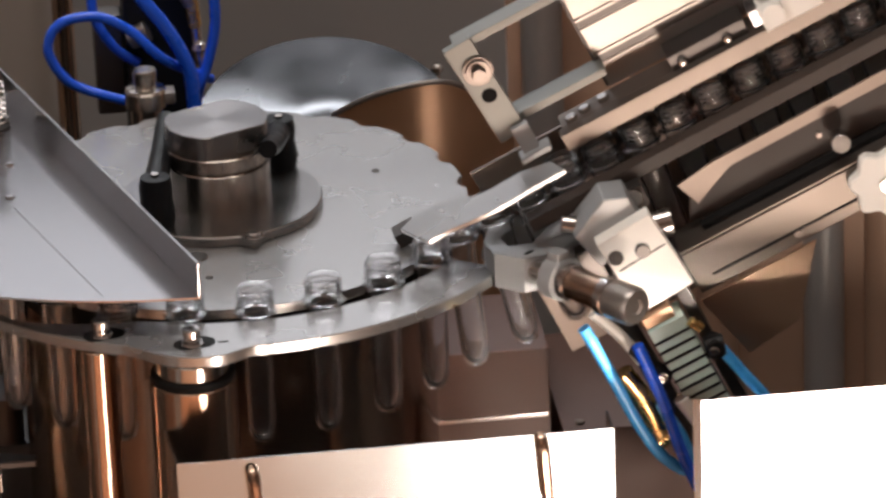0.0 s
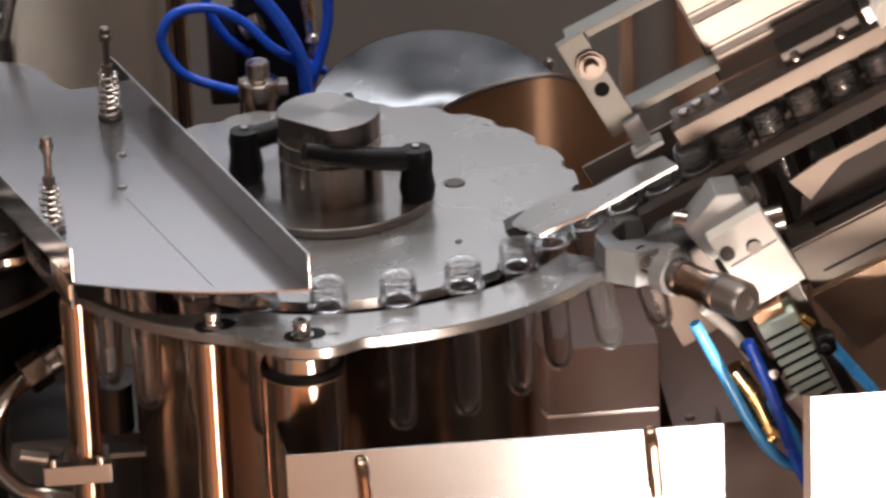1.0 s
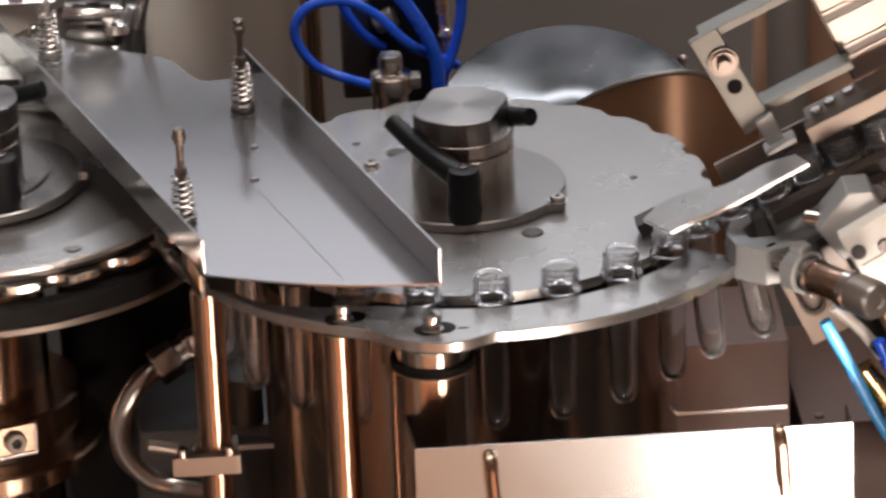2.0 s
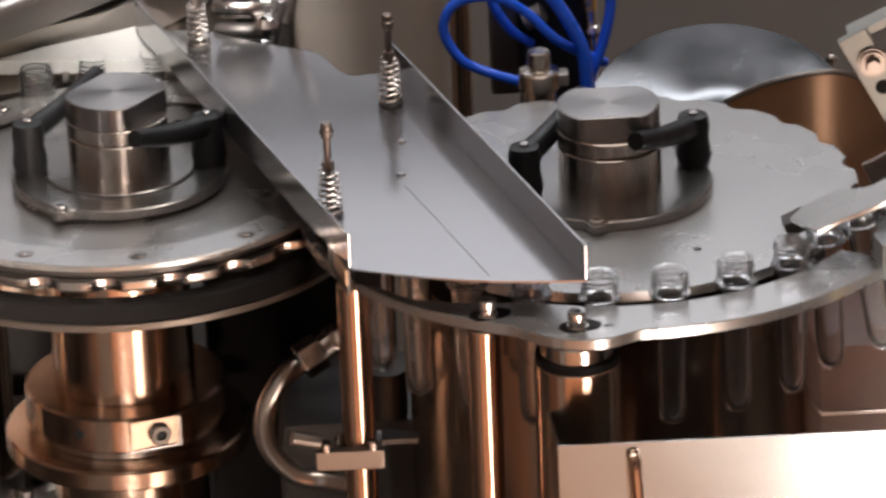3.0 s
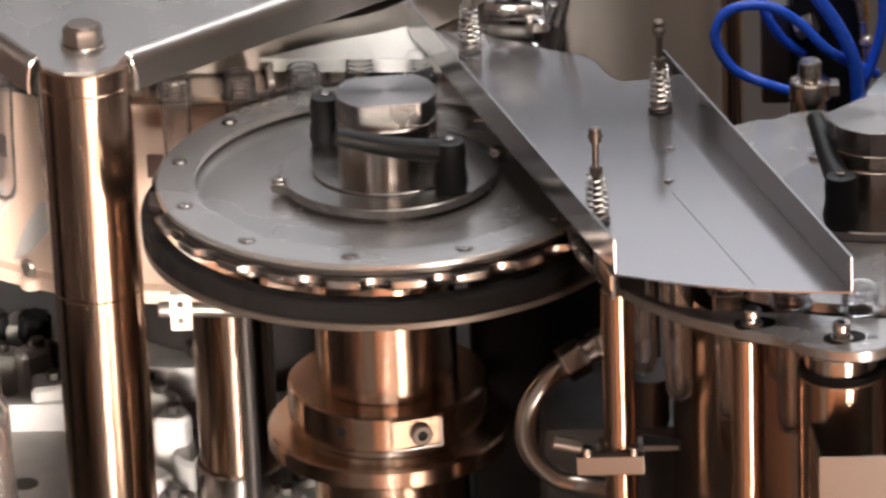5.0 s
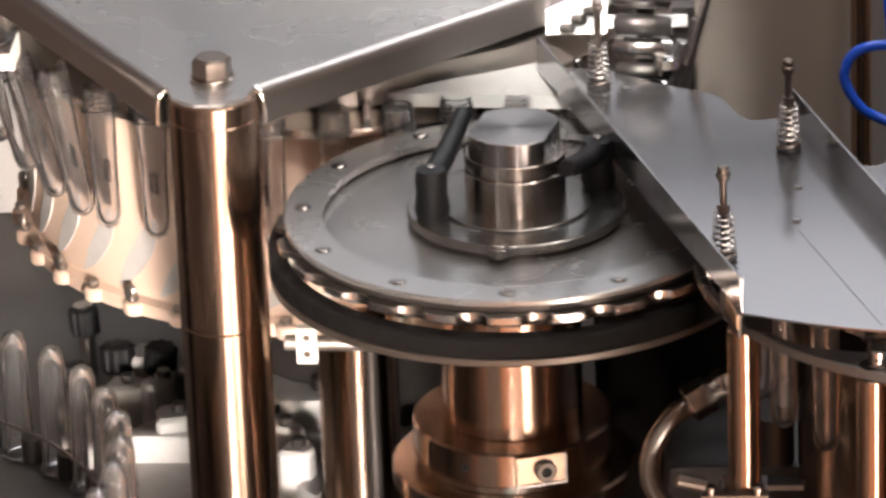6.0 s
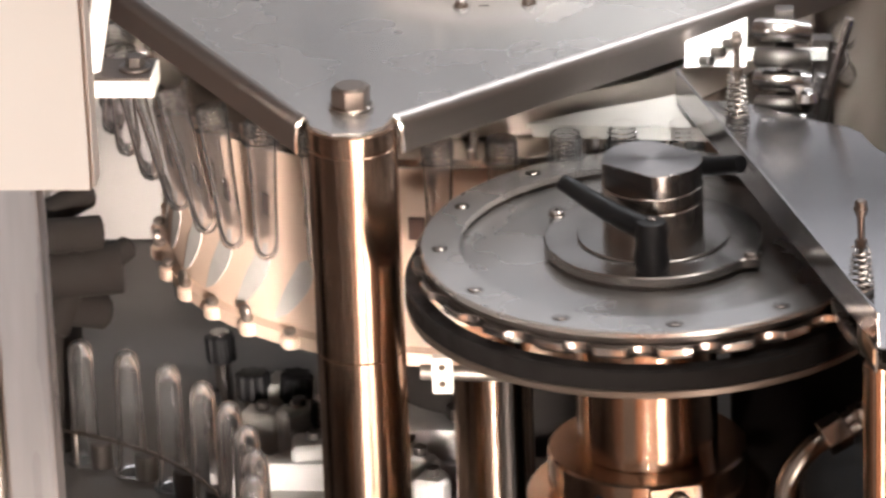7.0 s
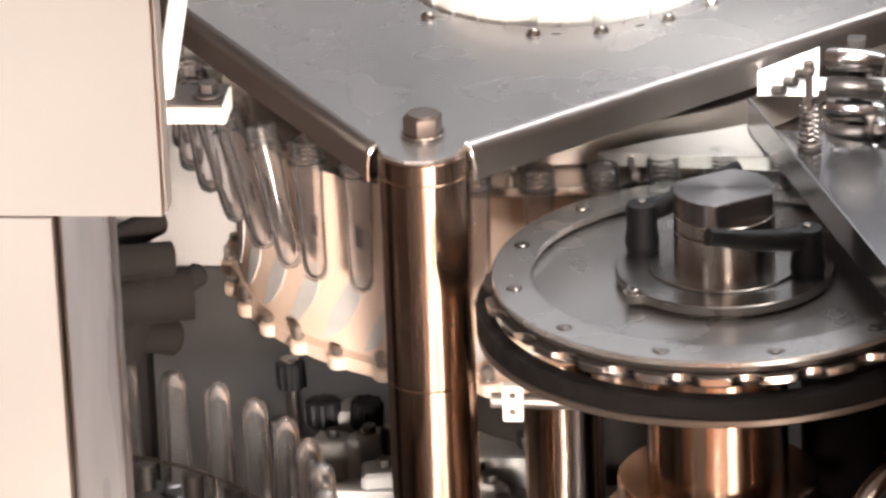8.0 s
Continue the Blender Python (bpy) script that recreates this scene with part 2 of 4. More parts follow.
tagged(part("ceiling", box(-3.7, 3.7, -5.2, 2.5, 3.3, 3.4, 0), CEIL), "plain pale grey hall ceiling", "ceiling", kind="structure")

# machine base and guards
deck = thing("machine_base", "dark mottled steel machine base under the wheels", "machine base")
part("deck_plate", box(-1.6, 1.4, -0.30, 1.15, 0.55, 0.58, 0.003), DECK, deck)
part("plinth", box(-1.55, 1.35, -0.27, 1.1, 0.0, 0.548, 0.01), DARKSTEEL, deck)

back = thing("partition", "smooth grey guard panel behind the wheels", "partition", (0, 0, 0))
part("panel", box(-0.14, 0.36, 1.02, 1.03, 0.582, 1.26, 0.002), GUARD, back)
back2 = thing("partition", "warm bronze ribbed guard panel behind the feed chute", "partition")
part("panel", box(0.27, 1.3, 0.42, 0.43, 0.582, 1.26, 0.002), BRONZE, back2)
for k in range(7):
    x = 0.33 + 0.075 * k + 0.02 * (k % 2)
    part("rib", lathe([(0, 0.582), (0.018, 0.582), (0.018, 1.25), (0, 1.25)], 20, pose(x - 0.03, 0.416, 0)), BRONZE if k % 3 else GUARD, back2)
back3 = thing("partition", "dark grey guard panel behind the carousel", "partition")
part("panel", box(-1.7, -0.62, 1.10, 1.11, 0.582, 1.26, 0.002), GUARD, back3)
back4 = thing("partition", "brightly lit white panel behind the carousel", "partition")
part("panel", box(-0.60, -0.16, 1.06, 1.07, 0.582, 1.26, 0.002), WHITE, back4)
# Out-of-view beam, added so the steel plates reflect a soft dark band.
rail = thing("reflection_beam", "unseen dark beam added to put a band in plate reflections", "rail")
part("beam", box(-1.7, 1.4, 0.98, 1.03, 1.34, 1.43, 0.004), RUBBER, rail)
for x in (-1.65, 1.35):
    part("upright", box(x - 0.025, x + 0.025, 0.98, 1.03, 0.58, 1.339, 0.004), DARKSTEEL, rail)


# ---- preform ----
def preform_mesh():
    out = [(0.0, -0.108), (0.005, -0.1068), (0.0088, -0.1035), (0.0105, -0.098), (0.0109, -0.09), (0.0114, -0.05), (0.0125, -0.02), (0.0128, -0.004), (0.0129, -0.0005),
           (0.0162, 0.0), (0.0166, 0.001), (0.0162, 0.002), (0.0131, 0.0024), (0.0129, 0.005), (0.0129, 0.0065), (0.0142, 0.0072), (0.0142, 0.0082), (0.0129, 0.009), (0.0129, 0.0105), (0.0142, 0.0112),
           (0.0142, 0.0122), (0.0129, 0.013), (0.0129, 0.0145), (0.0142, 0.0152), (0.0142, 0.0162), (0.0129, 0.017), (0.0129, 0.020), (0.0125, 0.0205)]
    inn = [(0.0112, 0.0205), (0.0109, 0.019), (0.0109, 0.0), (0.0092, -0.03), (0.0082, -0.09), (0.0068, -0.098), (0.0038, -0.1025), (0.0, -0.104)]
    bm = lathe(out + inn, 24)
    me = bpy.data.meshes.new("preform")
    for f in bm.faces:
        f.smooth = True
    for e in bm.edges:
        if len(e.link_faces) == 2 and e.calc_face_angle(0) > 0.9:
            e.smooth = False
    bm.to_mesh(me)
    bm.free()
    me.materials.append(PET)
    return me


PREFORM = preform_mesh()


# ---- hub with two clamping levers, shared by both wheels ----
def lug_outline(r, ears, reach, width):
    """Round flange whose rim swells out to a rounded lug at each ear."""
    pts = []
    for k in range(144):
        a = 2.5 * k
        d = min(abs((a - e + 180) % 360 - 180) for e in ears)
        u = max(0.0, 1 - d / width)
        pts.append(ring_xy((0, 0), r + reach * u * u * (3 - 2 * u), a))
    return pts


def hub(parent, boss_az, arm_rel, flange_r, base, nut_rel):
    ears = (boss_az + 60, boss_az + 240)
    part("hub_flange", prism(lug_outline(flange_r, ears, 0.010, 8), base, base + 0.0085, 0.0012), FLANGE, parent, "ground clamping flange with two lugs")
    for a in ears:
        x, y = ring_xy((0, 0), flange_r + 0.003, a)
        part("lug_screw", joined(disc(0.0062, base + 0.0083, base + 0.0125, 0.001, 20, 0.0025, pose(x, y, 0)), disc(0.0085, base + 0.0083, base + 0.0092, 0.0003, 20, 0.006, pose(x, y, 0))), CHROME, parent)
    if flange_r > 0.085:
        part("pilot_ring", disc(flange_r * 0.70, base + 0.0083, base + 0.0108, 0.001, 64), FLANGE, parent)
    part("hub_body", lathe([(0, base + 0.009), (0.0405, base + 0.007), (0.0405, base + 0.0405), (0.0395, base + 0.0415), (0.0375, base + 0.0415), (0.0375, base + 0.0435), (0, base + 0.0435)], 72), STEEL, parent)
    r, flat, poly = 0.0402, 0.0315, []
    for k in range(72):
        x, y = r * math.cos(2 * math.pi * k / 72), r * math.sin(2 * math.pi * k / 72)
        poly.append((max(-flat, min(flat, x)), y))
    nut = prism(poly, base + 0.0545, base + 0.0745, 0.0006)
    moved(nut, pose(0, 0, 0, 0, 0, boss_az + nut_rel))
    part("hub_nut", nut, TURNED, parent, "turned steel nut with two flats")
    part("nut_skirt", disc(0.0406, base + 0.0432, base + 0.0552, 0.001, 72), STEEL, parent)
    for az in (boss_az, boss_az + 180):
        bx, by = ring_xy((0, 0), 0.0715, az)
        lever = part("clamping_lever", lathe([(0, base + 0.0085), (0.0125, base + 0.0085), (0.0145, base + 0.018), (0.0122, base + 0.032), (0.0132, base + 0.042), (0.0115, base + 0.0505), (0.0, base + 0.052)], 20, pose(bx, by, 0)), BLACK, parent, "black plastic clamping lever")
        ex, ey = ring_xy((bx, by), 0.090, az + arm_rel)
        mx, my = ring_xy((bx, by), 0.045, az + arm_rel)
        part("lever_arm", tube([(bx, by, base + 0.041), (mx, my, base + 0.049), (ex, ey, base + 0.062)], 0.0102, 12, 6, 0.0072), BLACK, lever)
        part("lever_screw", disc(0.0034, base + 0.0515, base + 0.0535, 0.0004, 12, 0, pose(bx, by, 0)), CHROME, lever)


def star_outline(r_out, r_pitch, r_pocket, n, first):
    """Outline of a star wheel: a disc with n round pockets on the pitch circle."""
    pts = []
    for k in range(n):
        a = radians(first + 360 / n * k)
        cx, cy = r_pitch * math.cos(a), r_pitch * math.sin(a)
        reach = math.acos(max(-1, min(1, (r_pitch ** 2 + r_pocket ** 2 - r_out ** 2) / (2 * r_pitch * r_pocket))))
        for j in range(9):
            b = a + math.pi + reach - 2 * reach * j / 8
            pts.append((cx + r_pocket * math.cos(b), cy + r_pocket * math.sin(b)))
        a0, a1 = math.atan2(pts[-1][1], pts[-1][0]), radians(first + 360 / n * (k + 1))
        for j in (1, 2):
            c = a + (a1 - a) * (0.5 + (j - 1.5) * 0.14)
            pts.append((r_out * math.cos(c), r_out * math.sin(c)))
    return pts


# star wheel that carries the preforms
star = thing("star_wheel", "grey ground steel star wheel with pockets and a turned hub", "star wheel", (C1[0], C1[1], 0))
FIRST = -86.8
part("star_plate", prism(star_outline(0.194, R1, 0.0146, 24, FIRST), 0.992, TOP, 0), PLATE, star)
part("drum", lathe([(0.10, 0.60), (0.164, 0.60), (0.164, 0.925), (0.168, 0.927), (0.168, 0.9915), (0.10, 0.9915)], 96), DRUMSTEEL, star, "brown polished drum under the star plate")
# Shade under the cover, put on as a near-black band.
part("drum_shade_band", disc(0.1705, 0.957, 0.9917, 0.0005, 96, 0.168), UNLIT, star, "near-black band standing in for shade under the cover")
hub(star, 43.4, -143, 0.0805, TOP, 72)
for a in (75, 255):
    x, y = ring_xy((0, 0), 0.098, a)
    part("slot_screw", disc(0.0085, TOP - 0.001, TOP + 0.0015, 0.0008, 16, 0, pose(x, y, 0)), DARKSTEEL, star)
for a in (20, 140, 262):
    x, y = ring_xy((0, 0), 0.135, a)
    part("dowel", disc(0.003, TOP - 0.001, TOP + 0.0008, 0.0004, 12, 0, pose(x, y, 0)), DARKSTEEL, star)

# second star wheel with the clamped ring
ring2 = thing("star_wheel", "steel star wheel with a bolted ring and turned hub", "star wheel", (C2[0], C2[1], 0))
part("recessed_plate", disc(0.1585, 0.984, 0.990, 0.001, 96), PLATE, ring2)
part("clamp_ring", disc(0.187, 0.9945, TOP, 0.0012, 128, 0.1555), PLATE, ring2, "ground steel clamping ring with small screws")
for k in range(12):
    x, y = ring_xy((0, 0), 0.1715, 12 + 30 * k)
    screw = part("ring_screw", disc(0.0048, TOP - 0.001, TOP + 0.0016, 0.0009, 14, 0.002, pose(x, y, 0)), CHROME, ring2)
    part("countersink", disc(0.0064, TOP - 0.001, TOP + 0.0004, 0.0001, 18, 0.0049, pose(x, y, 0)), DARKSTEEL, screw)
part("under_plate", disc(0.183, 0.9885, 0.9945, 0.001, 96, 0.1587), DARKSTEEL, ring2)
part("pocket_plate", prism(star_outline(0.1935, 0.1985, 0.0145, 24, 4), 0.982, 0.9885, 0.0006), CHROME, ring2, "scalloped steel pocket plate")
part("lower_pocket_plate", prism(star_outline(0.184, 0.193, 0.0145, 24, 4), 0.9765, 0.982, 0), STEEL, ring2)
part("web", disc(0.12, 0.972, 0.9765, 0.001, 64), DARKSTEEL, ring2)
hub(ring2, -88 - 68 * 7, -128, 0.0875, 0.994, -37)
part("hub_seat", disc(0.082, 0.989, 0.9945, 0.001, 48), DARKSTEEL, ring2)

# column under the second wheel
col2 = thing("wheel_column", "polished stepped steel bearing column with clamp collar", "bearing column", (C2[0] - 0.008, C2[1], 0))
part("upper_shaft", disc(0.0575, 0.818, 0.9715, 0.001, 72), POLISH, col2)
part("guard_ring", disc(0.2005, 0.9565, 0.9735, 0.0015, 128, 0.186, pose(0.008, 0, 0)), RUBBER, col2, "black guard ring round the wheel")
part("ring_edge", disc(0.2005, 0.950, 0.9563, 0.001, 128, 0.188, pose(0.008, 0, 0)), BAR, col2)
for a in (40, 95, 150):
    x, y = ring_xy((0, 0), 0.193, a)
    part("ring_stay", rod((0.06 * math.cos(radians(a)), 0.06 * math.sin(radians(a)), 0.946), (x, y, 0.946), 0.0045, 12), DARKSTEEL, col2)
collar = part("clamp_collar", disc(0.082, 0.787, 0.818, 0.002, 96), POLISH, col2, "clamp collar with a screw pocket")
SP = pose(0, 0, 0, 0, 0, 18)
part("screw_pocket", prism([(-0.021, -0.0835), (0.021, -0.0835), (0.021, -0.07), (-0.021, -0.07)], 0.789, 0.8165, 0.001, SP), POLISH, collar)
part("pocket_lip", box(-0.021, 0.021, -0.0855, -0.0832, 0.7895, 0.7915, 0.0003, SP), CHROME, collar)
part("pocket_lip", box(0.019, 0.021, -0.0855, -0.0832, 0.7916, 0.8155, 0.0003, SP), CHROME, collar)
sx, sy = 0.0875 * math.sin(radians(20)), -0.0875 * math.cos(radians(20))
screw = part("clamp_screw", disc(0.0088, 0, 0.006, 0.001, 20, 0.0045, pose(sx * 0.955, sy * 0.955, 0.803, 90, 0, 20)), HEAD, collar)
part("hex_socket", disc(0.0044, 0.0005, 0.003, 0.0002, 6, 0, pose(sx * 0.955, sy * 0.955, 0.803, 90, 0, 20)), BLACK, screw)
part("pin_hole", rod((-0.0355 * 0.98, -0.074 * 0.98, 0.803), (-0.0355, -0.0742, 0.803), 0.0042), BLACK, collar)
part("flange", disc(0.100, 0.762, 0.779, 0.002, 96), POLISH, col2)
part("neck", disc(0.076, 0.779, 0.787, 0.001, 72), STEEL, col2)
part("lower_shaft", disc(0.0635, 0.58, 0.762, 0.001, 72), POLISH, col2)

# ---- fixed guide round the star wheel ----
guide = thing("guide_plate", "curved grey steel guide plate bolted on posts", "guide plate")
outer, inner = [], []
for k in range(61):
    a = -182 + (146) * k / 60
    R = 0.2475
    outer.append(ring_xy(CG, R, a))
    if a < -134:
        r = 0.2395
    elif a < -112:
        r = 0.2395 + (0.2035 - 0.2395) * (a + 134) / 22
    else:
        r = 0.2035
    inner.append(ring_xy(CG, r, a))
poly = []
tab = (-0.0435, -0.2065)
for p in outer:
    dx, dy = p[0] - tab[0], p[1] - tab[1]
    if math.hypot(dx, dy) < 0.042:
        reach = max(0.0, 1 - (abs(p[0] - tab[0]) / 0.042) ** 2.5)
        p = (p[0], p[1] - 0.0165 * reach)
    poly.append(p)
poly += inner[::-1]
part("plate", prism(poly, 0.991, TOP, 0.0008), PLATE, guide)


def cap_bolt(parent, x, y, z):
    b = part("bolt", joined(disc(0.0072, z + 0.006, z + 0.0135, 0.0012, 20, 0.003, pose(x, y, 0)), disc(0.0065, z + 0.0003, z + 0.0062, 0.001, 20, 0, pose(x, y, 0))), CHROME, parent, "bright cap screw")
    part("washer", disc(0.0085, z, z + 0.0018, 0.0005, 20, 0, pose(x, y, 0)), CHROME, b)


for x, y, turn in ((-0.1085, -0.1825, 25), (-0.0430, -0.2105, 8)):
    part("slot", joined(disc(0.0098, TOP - 0.0005, TOP + 0.0004, 0.0001, 24, 0, pose(x - 0.004, y, 0)), disc(0.0098, TOP - 0.0005, TOP + 0.0003, 0.0001, 24, 0, pose(x + 0.008, y + 0.003, 0))), RUBBER, guide, "dark adjusting slot")
    cap_bolt(guide, x, y, TOP)
part("scribe", box(-0.024, -0.016, -0.2106, -0.2092, TOP - 0.0005, TOP + 0.0004, 0), RUBBER, guide)
part("dowel", disc(0.0045, TOP - 0.0005, TOP + 0.002, 0.0006, 14, 0, pose(*ring_xy(CG, 0.2435, -152), 0)), CHROME, guide)


def post(name, label, x, y, r, z1, ringed=False):
    p = thing(name, label, "post", (x, y, 0), "posts under the guide plate")
    part("tube", disc(r, 0.58, z1, 0.001, 48), POLISH, p)
    if ringed:
        part("seal", disc(r * 0.98, z1, z1 + 0.006, 0.001, 48), RUBBER, p)
        part("cap", disc(r * 0.86, z1 + 0.0055, 0.991, 0.001, 48), STEEL, p)
    else:
        part("foot", disc(r * 1.5, 0.58, 0.59, 0.002, 32), STEEL, p)
    return p


tube1 = post("guide_post", "slim polished tube post under the guide plate", -0.2085, -0.093, 0.0124, 0.991)
post("guide_post", "polished tube post under the guide plate", -0.112, -0.1825, 0.0128, 0.991)
post("guide_post", "thick polished post with a black seal ring", -0.0435, -0.206, 0.0325, 0.972, True)
clampb = thing("pipe_clamp", "small steel clamp block on a tube post", "clamp", (-0.2085, -0.093, 0))
part("block", box(-0.034, 0.018, -0.02, -0.0112, 0.842, 0.858, 0.001), ALU, clampb)
part("bracket_plate", prism([(-0.02, 0.0112), (0.046, 0.0112), (0.046, 0.022), (0.02, 0.03), (-0.02, 0.02)], 0.846, 0.852, 0.001), DARKSTEEL, clampb)
part("jaw", box(-0.018, 0.018, -0.018, 0.018, 0.8425, 0.8575, 0.003), STEEL, clampb)
for x, y in ((0.01, -0.016), (-0.026, -0.016)):
    part("screw", disc(0.0045, 0.857, 0.865, 0.0008, 14, 0, pose(x, y, 0)), CHROME, clampb)
part("sensor_tip", rod((-0.03, -0.018, 0.866), (-0.052, -0.02, 0.872), 0.006), ALU, clampb)

# bent drain pipe
pipe = thing("bent_pipe", "bent brushed steel pipe with a hexagonal union", "pipe")
part("bend", tube([(-0.246, 0.0, 0.886), (-0.266, -0.012, 0.876), (-0.281, -0.02, 0.852), (-0.281, -0.03, 0.826), (-0.262, -0.04, 0.806), (-0.238, -0.045, 0.800), (-0.21, -0.06, 0.800)], 0.0085, 16, 8), STEEL, pipe)
m = Matrix.Translation((-0.246, 0.0, 0.886)) @ Vector((0.9, 0.35, 0.42)).to_track_quat("Z", "Y").to_matrix().to_4x4()
part("union_nut", hexa(0.0155, -0.008, 0.012, 0.001, m), CHROME, pipe)
part("stub", disc(0.0115, 0.011, 0.036, 0.002, 24, 0, m), CHROME, pipe)
part("union_nut", hexa(0.0135, 0.02, 0.03, 0.001, m), CHROME, pipe)
gear = thing("gearbox", "gearbox housing with an added near-black block for shade", "gearbox")
# Added block that fills the shaded space behind the wheel with near-black.
part("shade_block", box(-0.335, -0.175, 0.24, 0.33, 0.58, 0.93, 0.012), UNLIT, gear)
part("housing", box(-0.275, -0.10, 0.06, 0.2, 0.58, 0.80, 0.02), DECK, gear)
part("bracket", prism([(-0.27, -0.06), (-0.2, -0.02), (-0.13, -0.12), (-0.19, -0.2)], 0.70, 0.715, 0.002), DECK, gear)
part("terminal", rod((-0.15, 0.04, 0.80), (-0.15, 0.04, 0.86), 0.012), DARKSTEEL, gear)
part("terminal", rod((-0.185, 0.07, 0.80), (-0.185, 0.07, 0.84), 0.016), DARKSTEEL, gear)
part("nipple", lathe([(0, 0.012), (0.006, 0.010), (0.008, 0.0), (0, 0.0)], 14, pose(-0.15, 0.04, 0.86)), CHROME, gear)

# ---- cover chute over the transfer point ----
cover = thing("cover_plate", "brushed steel cover plate with two upright flanges", "cover plate")
FL, FR, BR, BL = (-0.2085, -0.153), (-0.034, -0.1936), (-0.168, 0.226), (-0.380, 0.350)
front = []
for k in range(9):
    t = k / 8
    front.append((FL[0] + (FR[0] - FL[0]) * t, FL[1] + (FR[1] - FL[1]) * t - 0.010 * math.sin(math.pi * t)))
part("plate", prism(front + [BR, (-0.183, 0.231), (-0.202, 0.227), (-0.212, 0.24), (-0.219, 0.257), (-0.225, 0.275), (-0.236, 0.288), (-0.276, 0.309), (-0.325, 0.345), BL], 1.0285, 1.03, 0), SHEET, cover)


def flange(a, b, z0, z1, thick, name, material=SHEET):
    a, b = Vector((*a, 0)), Vector((*b, 0))
    ang = math.degrees(math.atan2(b.y - a.y, b.x - a.x))
    return part(name, box(0, (b - a).length, -thick / 2, thick / 2, z0, z1, 0.0005, pose(a.x, a.y, 0, 0, 0, ang)), material, cover)


flange(FR, BR, 1.0302, 1.058, 0.002, "flange")
flange(FL, BL, 1.0302, 1.058, 0.002, "flange")
flange((FL[0] - 0.0035, FL[1]), (-0.2085 - 0.012, -0.115), 1.016, 1.0285, 0.002, "corner_lip", COPPER)
part("front_lip", prism([(FL[0] + 0.002, FL[1] - 0.001), (FL[0] + 0.022, FL[1] - 0.0105), (FL[0] + 0.022, FL[1] - 0.0075), (FL[0] + 0.002, FL[1] + 0.002)], 1.018, 1.0284, 0), RUBBER, cover)
flange((FL[0] - 0.002, FL[1] + 0.002), (-0.2245, -0.098), 1.008, 1.0284, 0.0025, "side_lip", DARKSTEEL)
part("seam", box(0, 0.186, -0.00025, 0.00025, 1.0299, 1.0302, 0, pose(-0.1645, -0.0012, 0, 0, 0, -71.6)), DARKSTEEL, cover)
for x, y in ((-0.1716, 0.164), (-0.2225, -0.055), (-0.3278, 0.3045)):
    part("stud", rod((x, y, 0.985), (x, y, 1.107), 0.0028, 12), HEAD, cover, "threaded stud")
    part("stud_nut", joined(hexa(0.0052, 1.069, 1.076, 0.0006, pose(x, y, 0)), disc(0.0045, 1.095, 1.108, 0.0012, 14, 0, pose(x, y, 0)), disc(0.0056, 1.099, 1.1025, 0.0008, 14, 0, pose(x, y, 0))), HEAD, cover)
    pts = [(x + (0.0096 - 0.0028 * k / 84) * math.cos(k * 0.56), y + (0.0096 - 0.0028 * k / 84) * math.sin(k * 0.56), 1.0325 + 0.0365 * k / 84) for k in range(85)]
    part("spring", tube(pts, 0.0012, 6, 1), STEEL, cover, "coiled steel spring")
    part("spring_seat", disc(0.0098, 1.030, 1.0325, 0.0006, 20, 0, pose(x, y, 0)), DARKSTEEL, cover)
for x, y in ((-0.165, 0.085), (-0.167, 0.02), (-0.306, 0.305)):
    part("rivet", lathe([(0, 1.0325), (0.003, 1.032), (0.0045, 1.03)], 14, pose(x, y, 0)), SHEET, cover)


# ---- sheet trays in front ----
def tray(label, x0, x1, y, z1, depth, clips):
    t = thing("sheet_tray", label, "tray", (0, 0, 0), "sheet trays at the front edge")
    part("front_panel", box(x0, x1, y - 0.0015, y, 0.70, z1, 0.0004), TRAYSTEEL, t)
    part("side_panel", prism([(x0, y + 0.0003), (x0 + 0.0015, y + 0.0003), (x0 - 0.004, y + depth), (x0 - 0.0055, y + depth)], 0.70, z1, 0), TRAYSTEEL, t)
    part("side_panel", box(x1 - 0.0015, x1, y + 0.0003, y + 0.03, 0.70, z1 - 0.001, 0), TRAYSTEEL, t)
    part("tray_floor", box(x0, x1, y - 0.0015, y + 0.08, 0.695, 0.6995, 0), TRAYSTEEL, t)
    part("leg", box(x0 + 0.03, x0 + 0.05, y + 0.02, y + 0.04, 0.58, 0.695, 0.002), DARKSTEEL, t)
    part("leg", box(x1 - 0.05, x1 - 0.03, y + 0.02, y + 0.04, 0.58, 0.695, 0.002), DARKSTEEL, t)
    for cx, cz in clips:
        part("latch", tube([(cx, y - 0.0015, cz), (cx + 0.001, y - 0.008, cz - 0.004), (cx + 0.002, y - 0.0095, cz - 0.016), (cx + 0.004, y - 0.009, cz - 0.05)], 0.0048, 10, 5), POLISH, t, "bent steel latch rod")


tray("bright brushed steel sheet tray with latch rods", -0.063, 0.2595, -0.284, 0.94, 0.055, ((-0.0085, 0.931), (0.2046, 0.939)))
tray("bright brushed steel sheet tray beside the valve block", 0.3236, 0.60, -0.291, 0.96, 0.003, ())
rear = thing("housing_box", "dark reflective steel housing behind hanging preforms", "housing")
part("body", box(0.15, 0.254, 0.05, 0.16, 0.58, 0.85, 0.002), BROWN, rear)
part("top_seam", box(0.152, 0.252, 0.0485, 0.051, 0.789, 0.793, 0.0005), SHEET, rear)
rear2 = thing("housing_box", "dark steel housing below the feed chute", "housing")
part("body", box(0.262, 0.40, 0.02, 0.2, 0.58, 0.786, 0.003), BROWN, rear2)
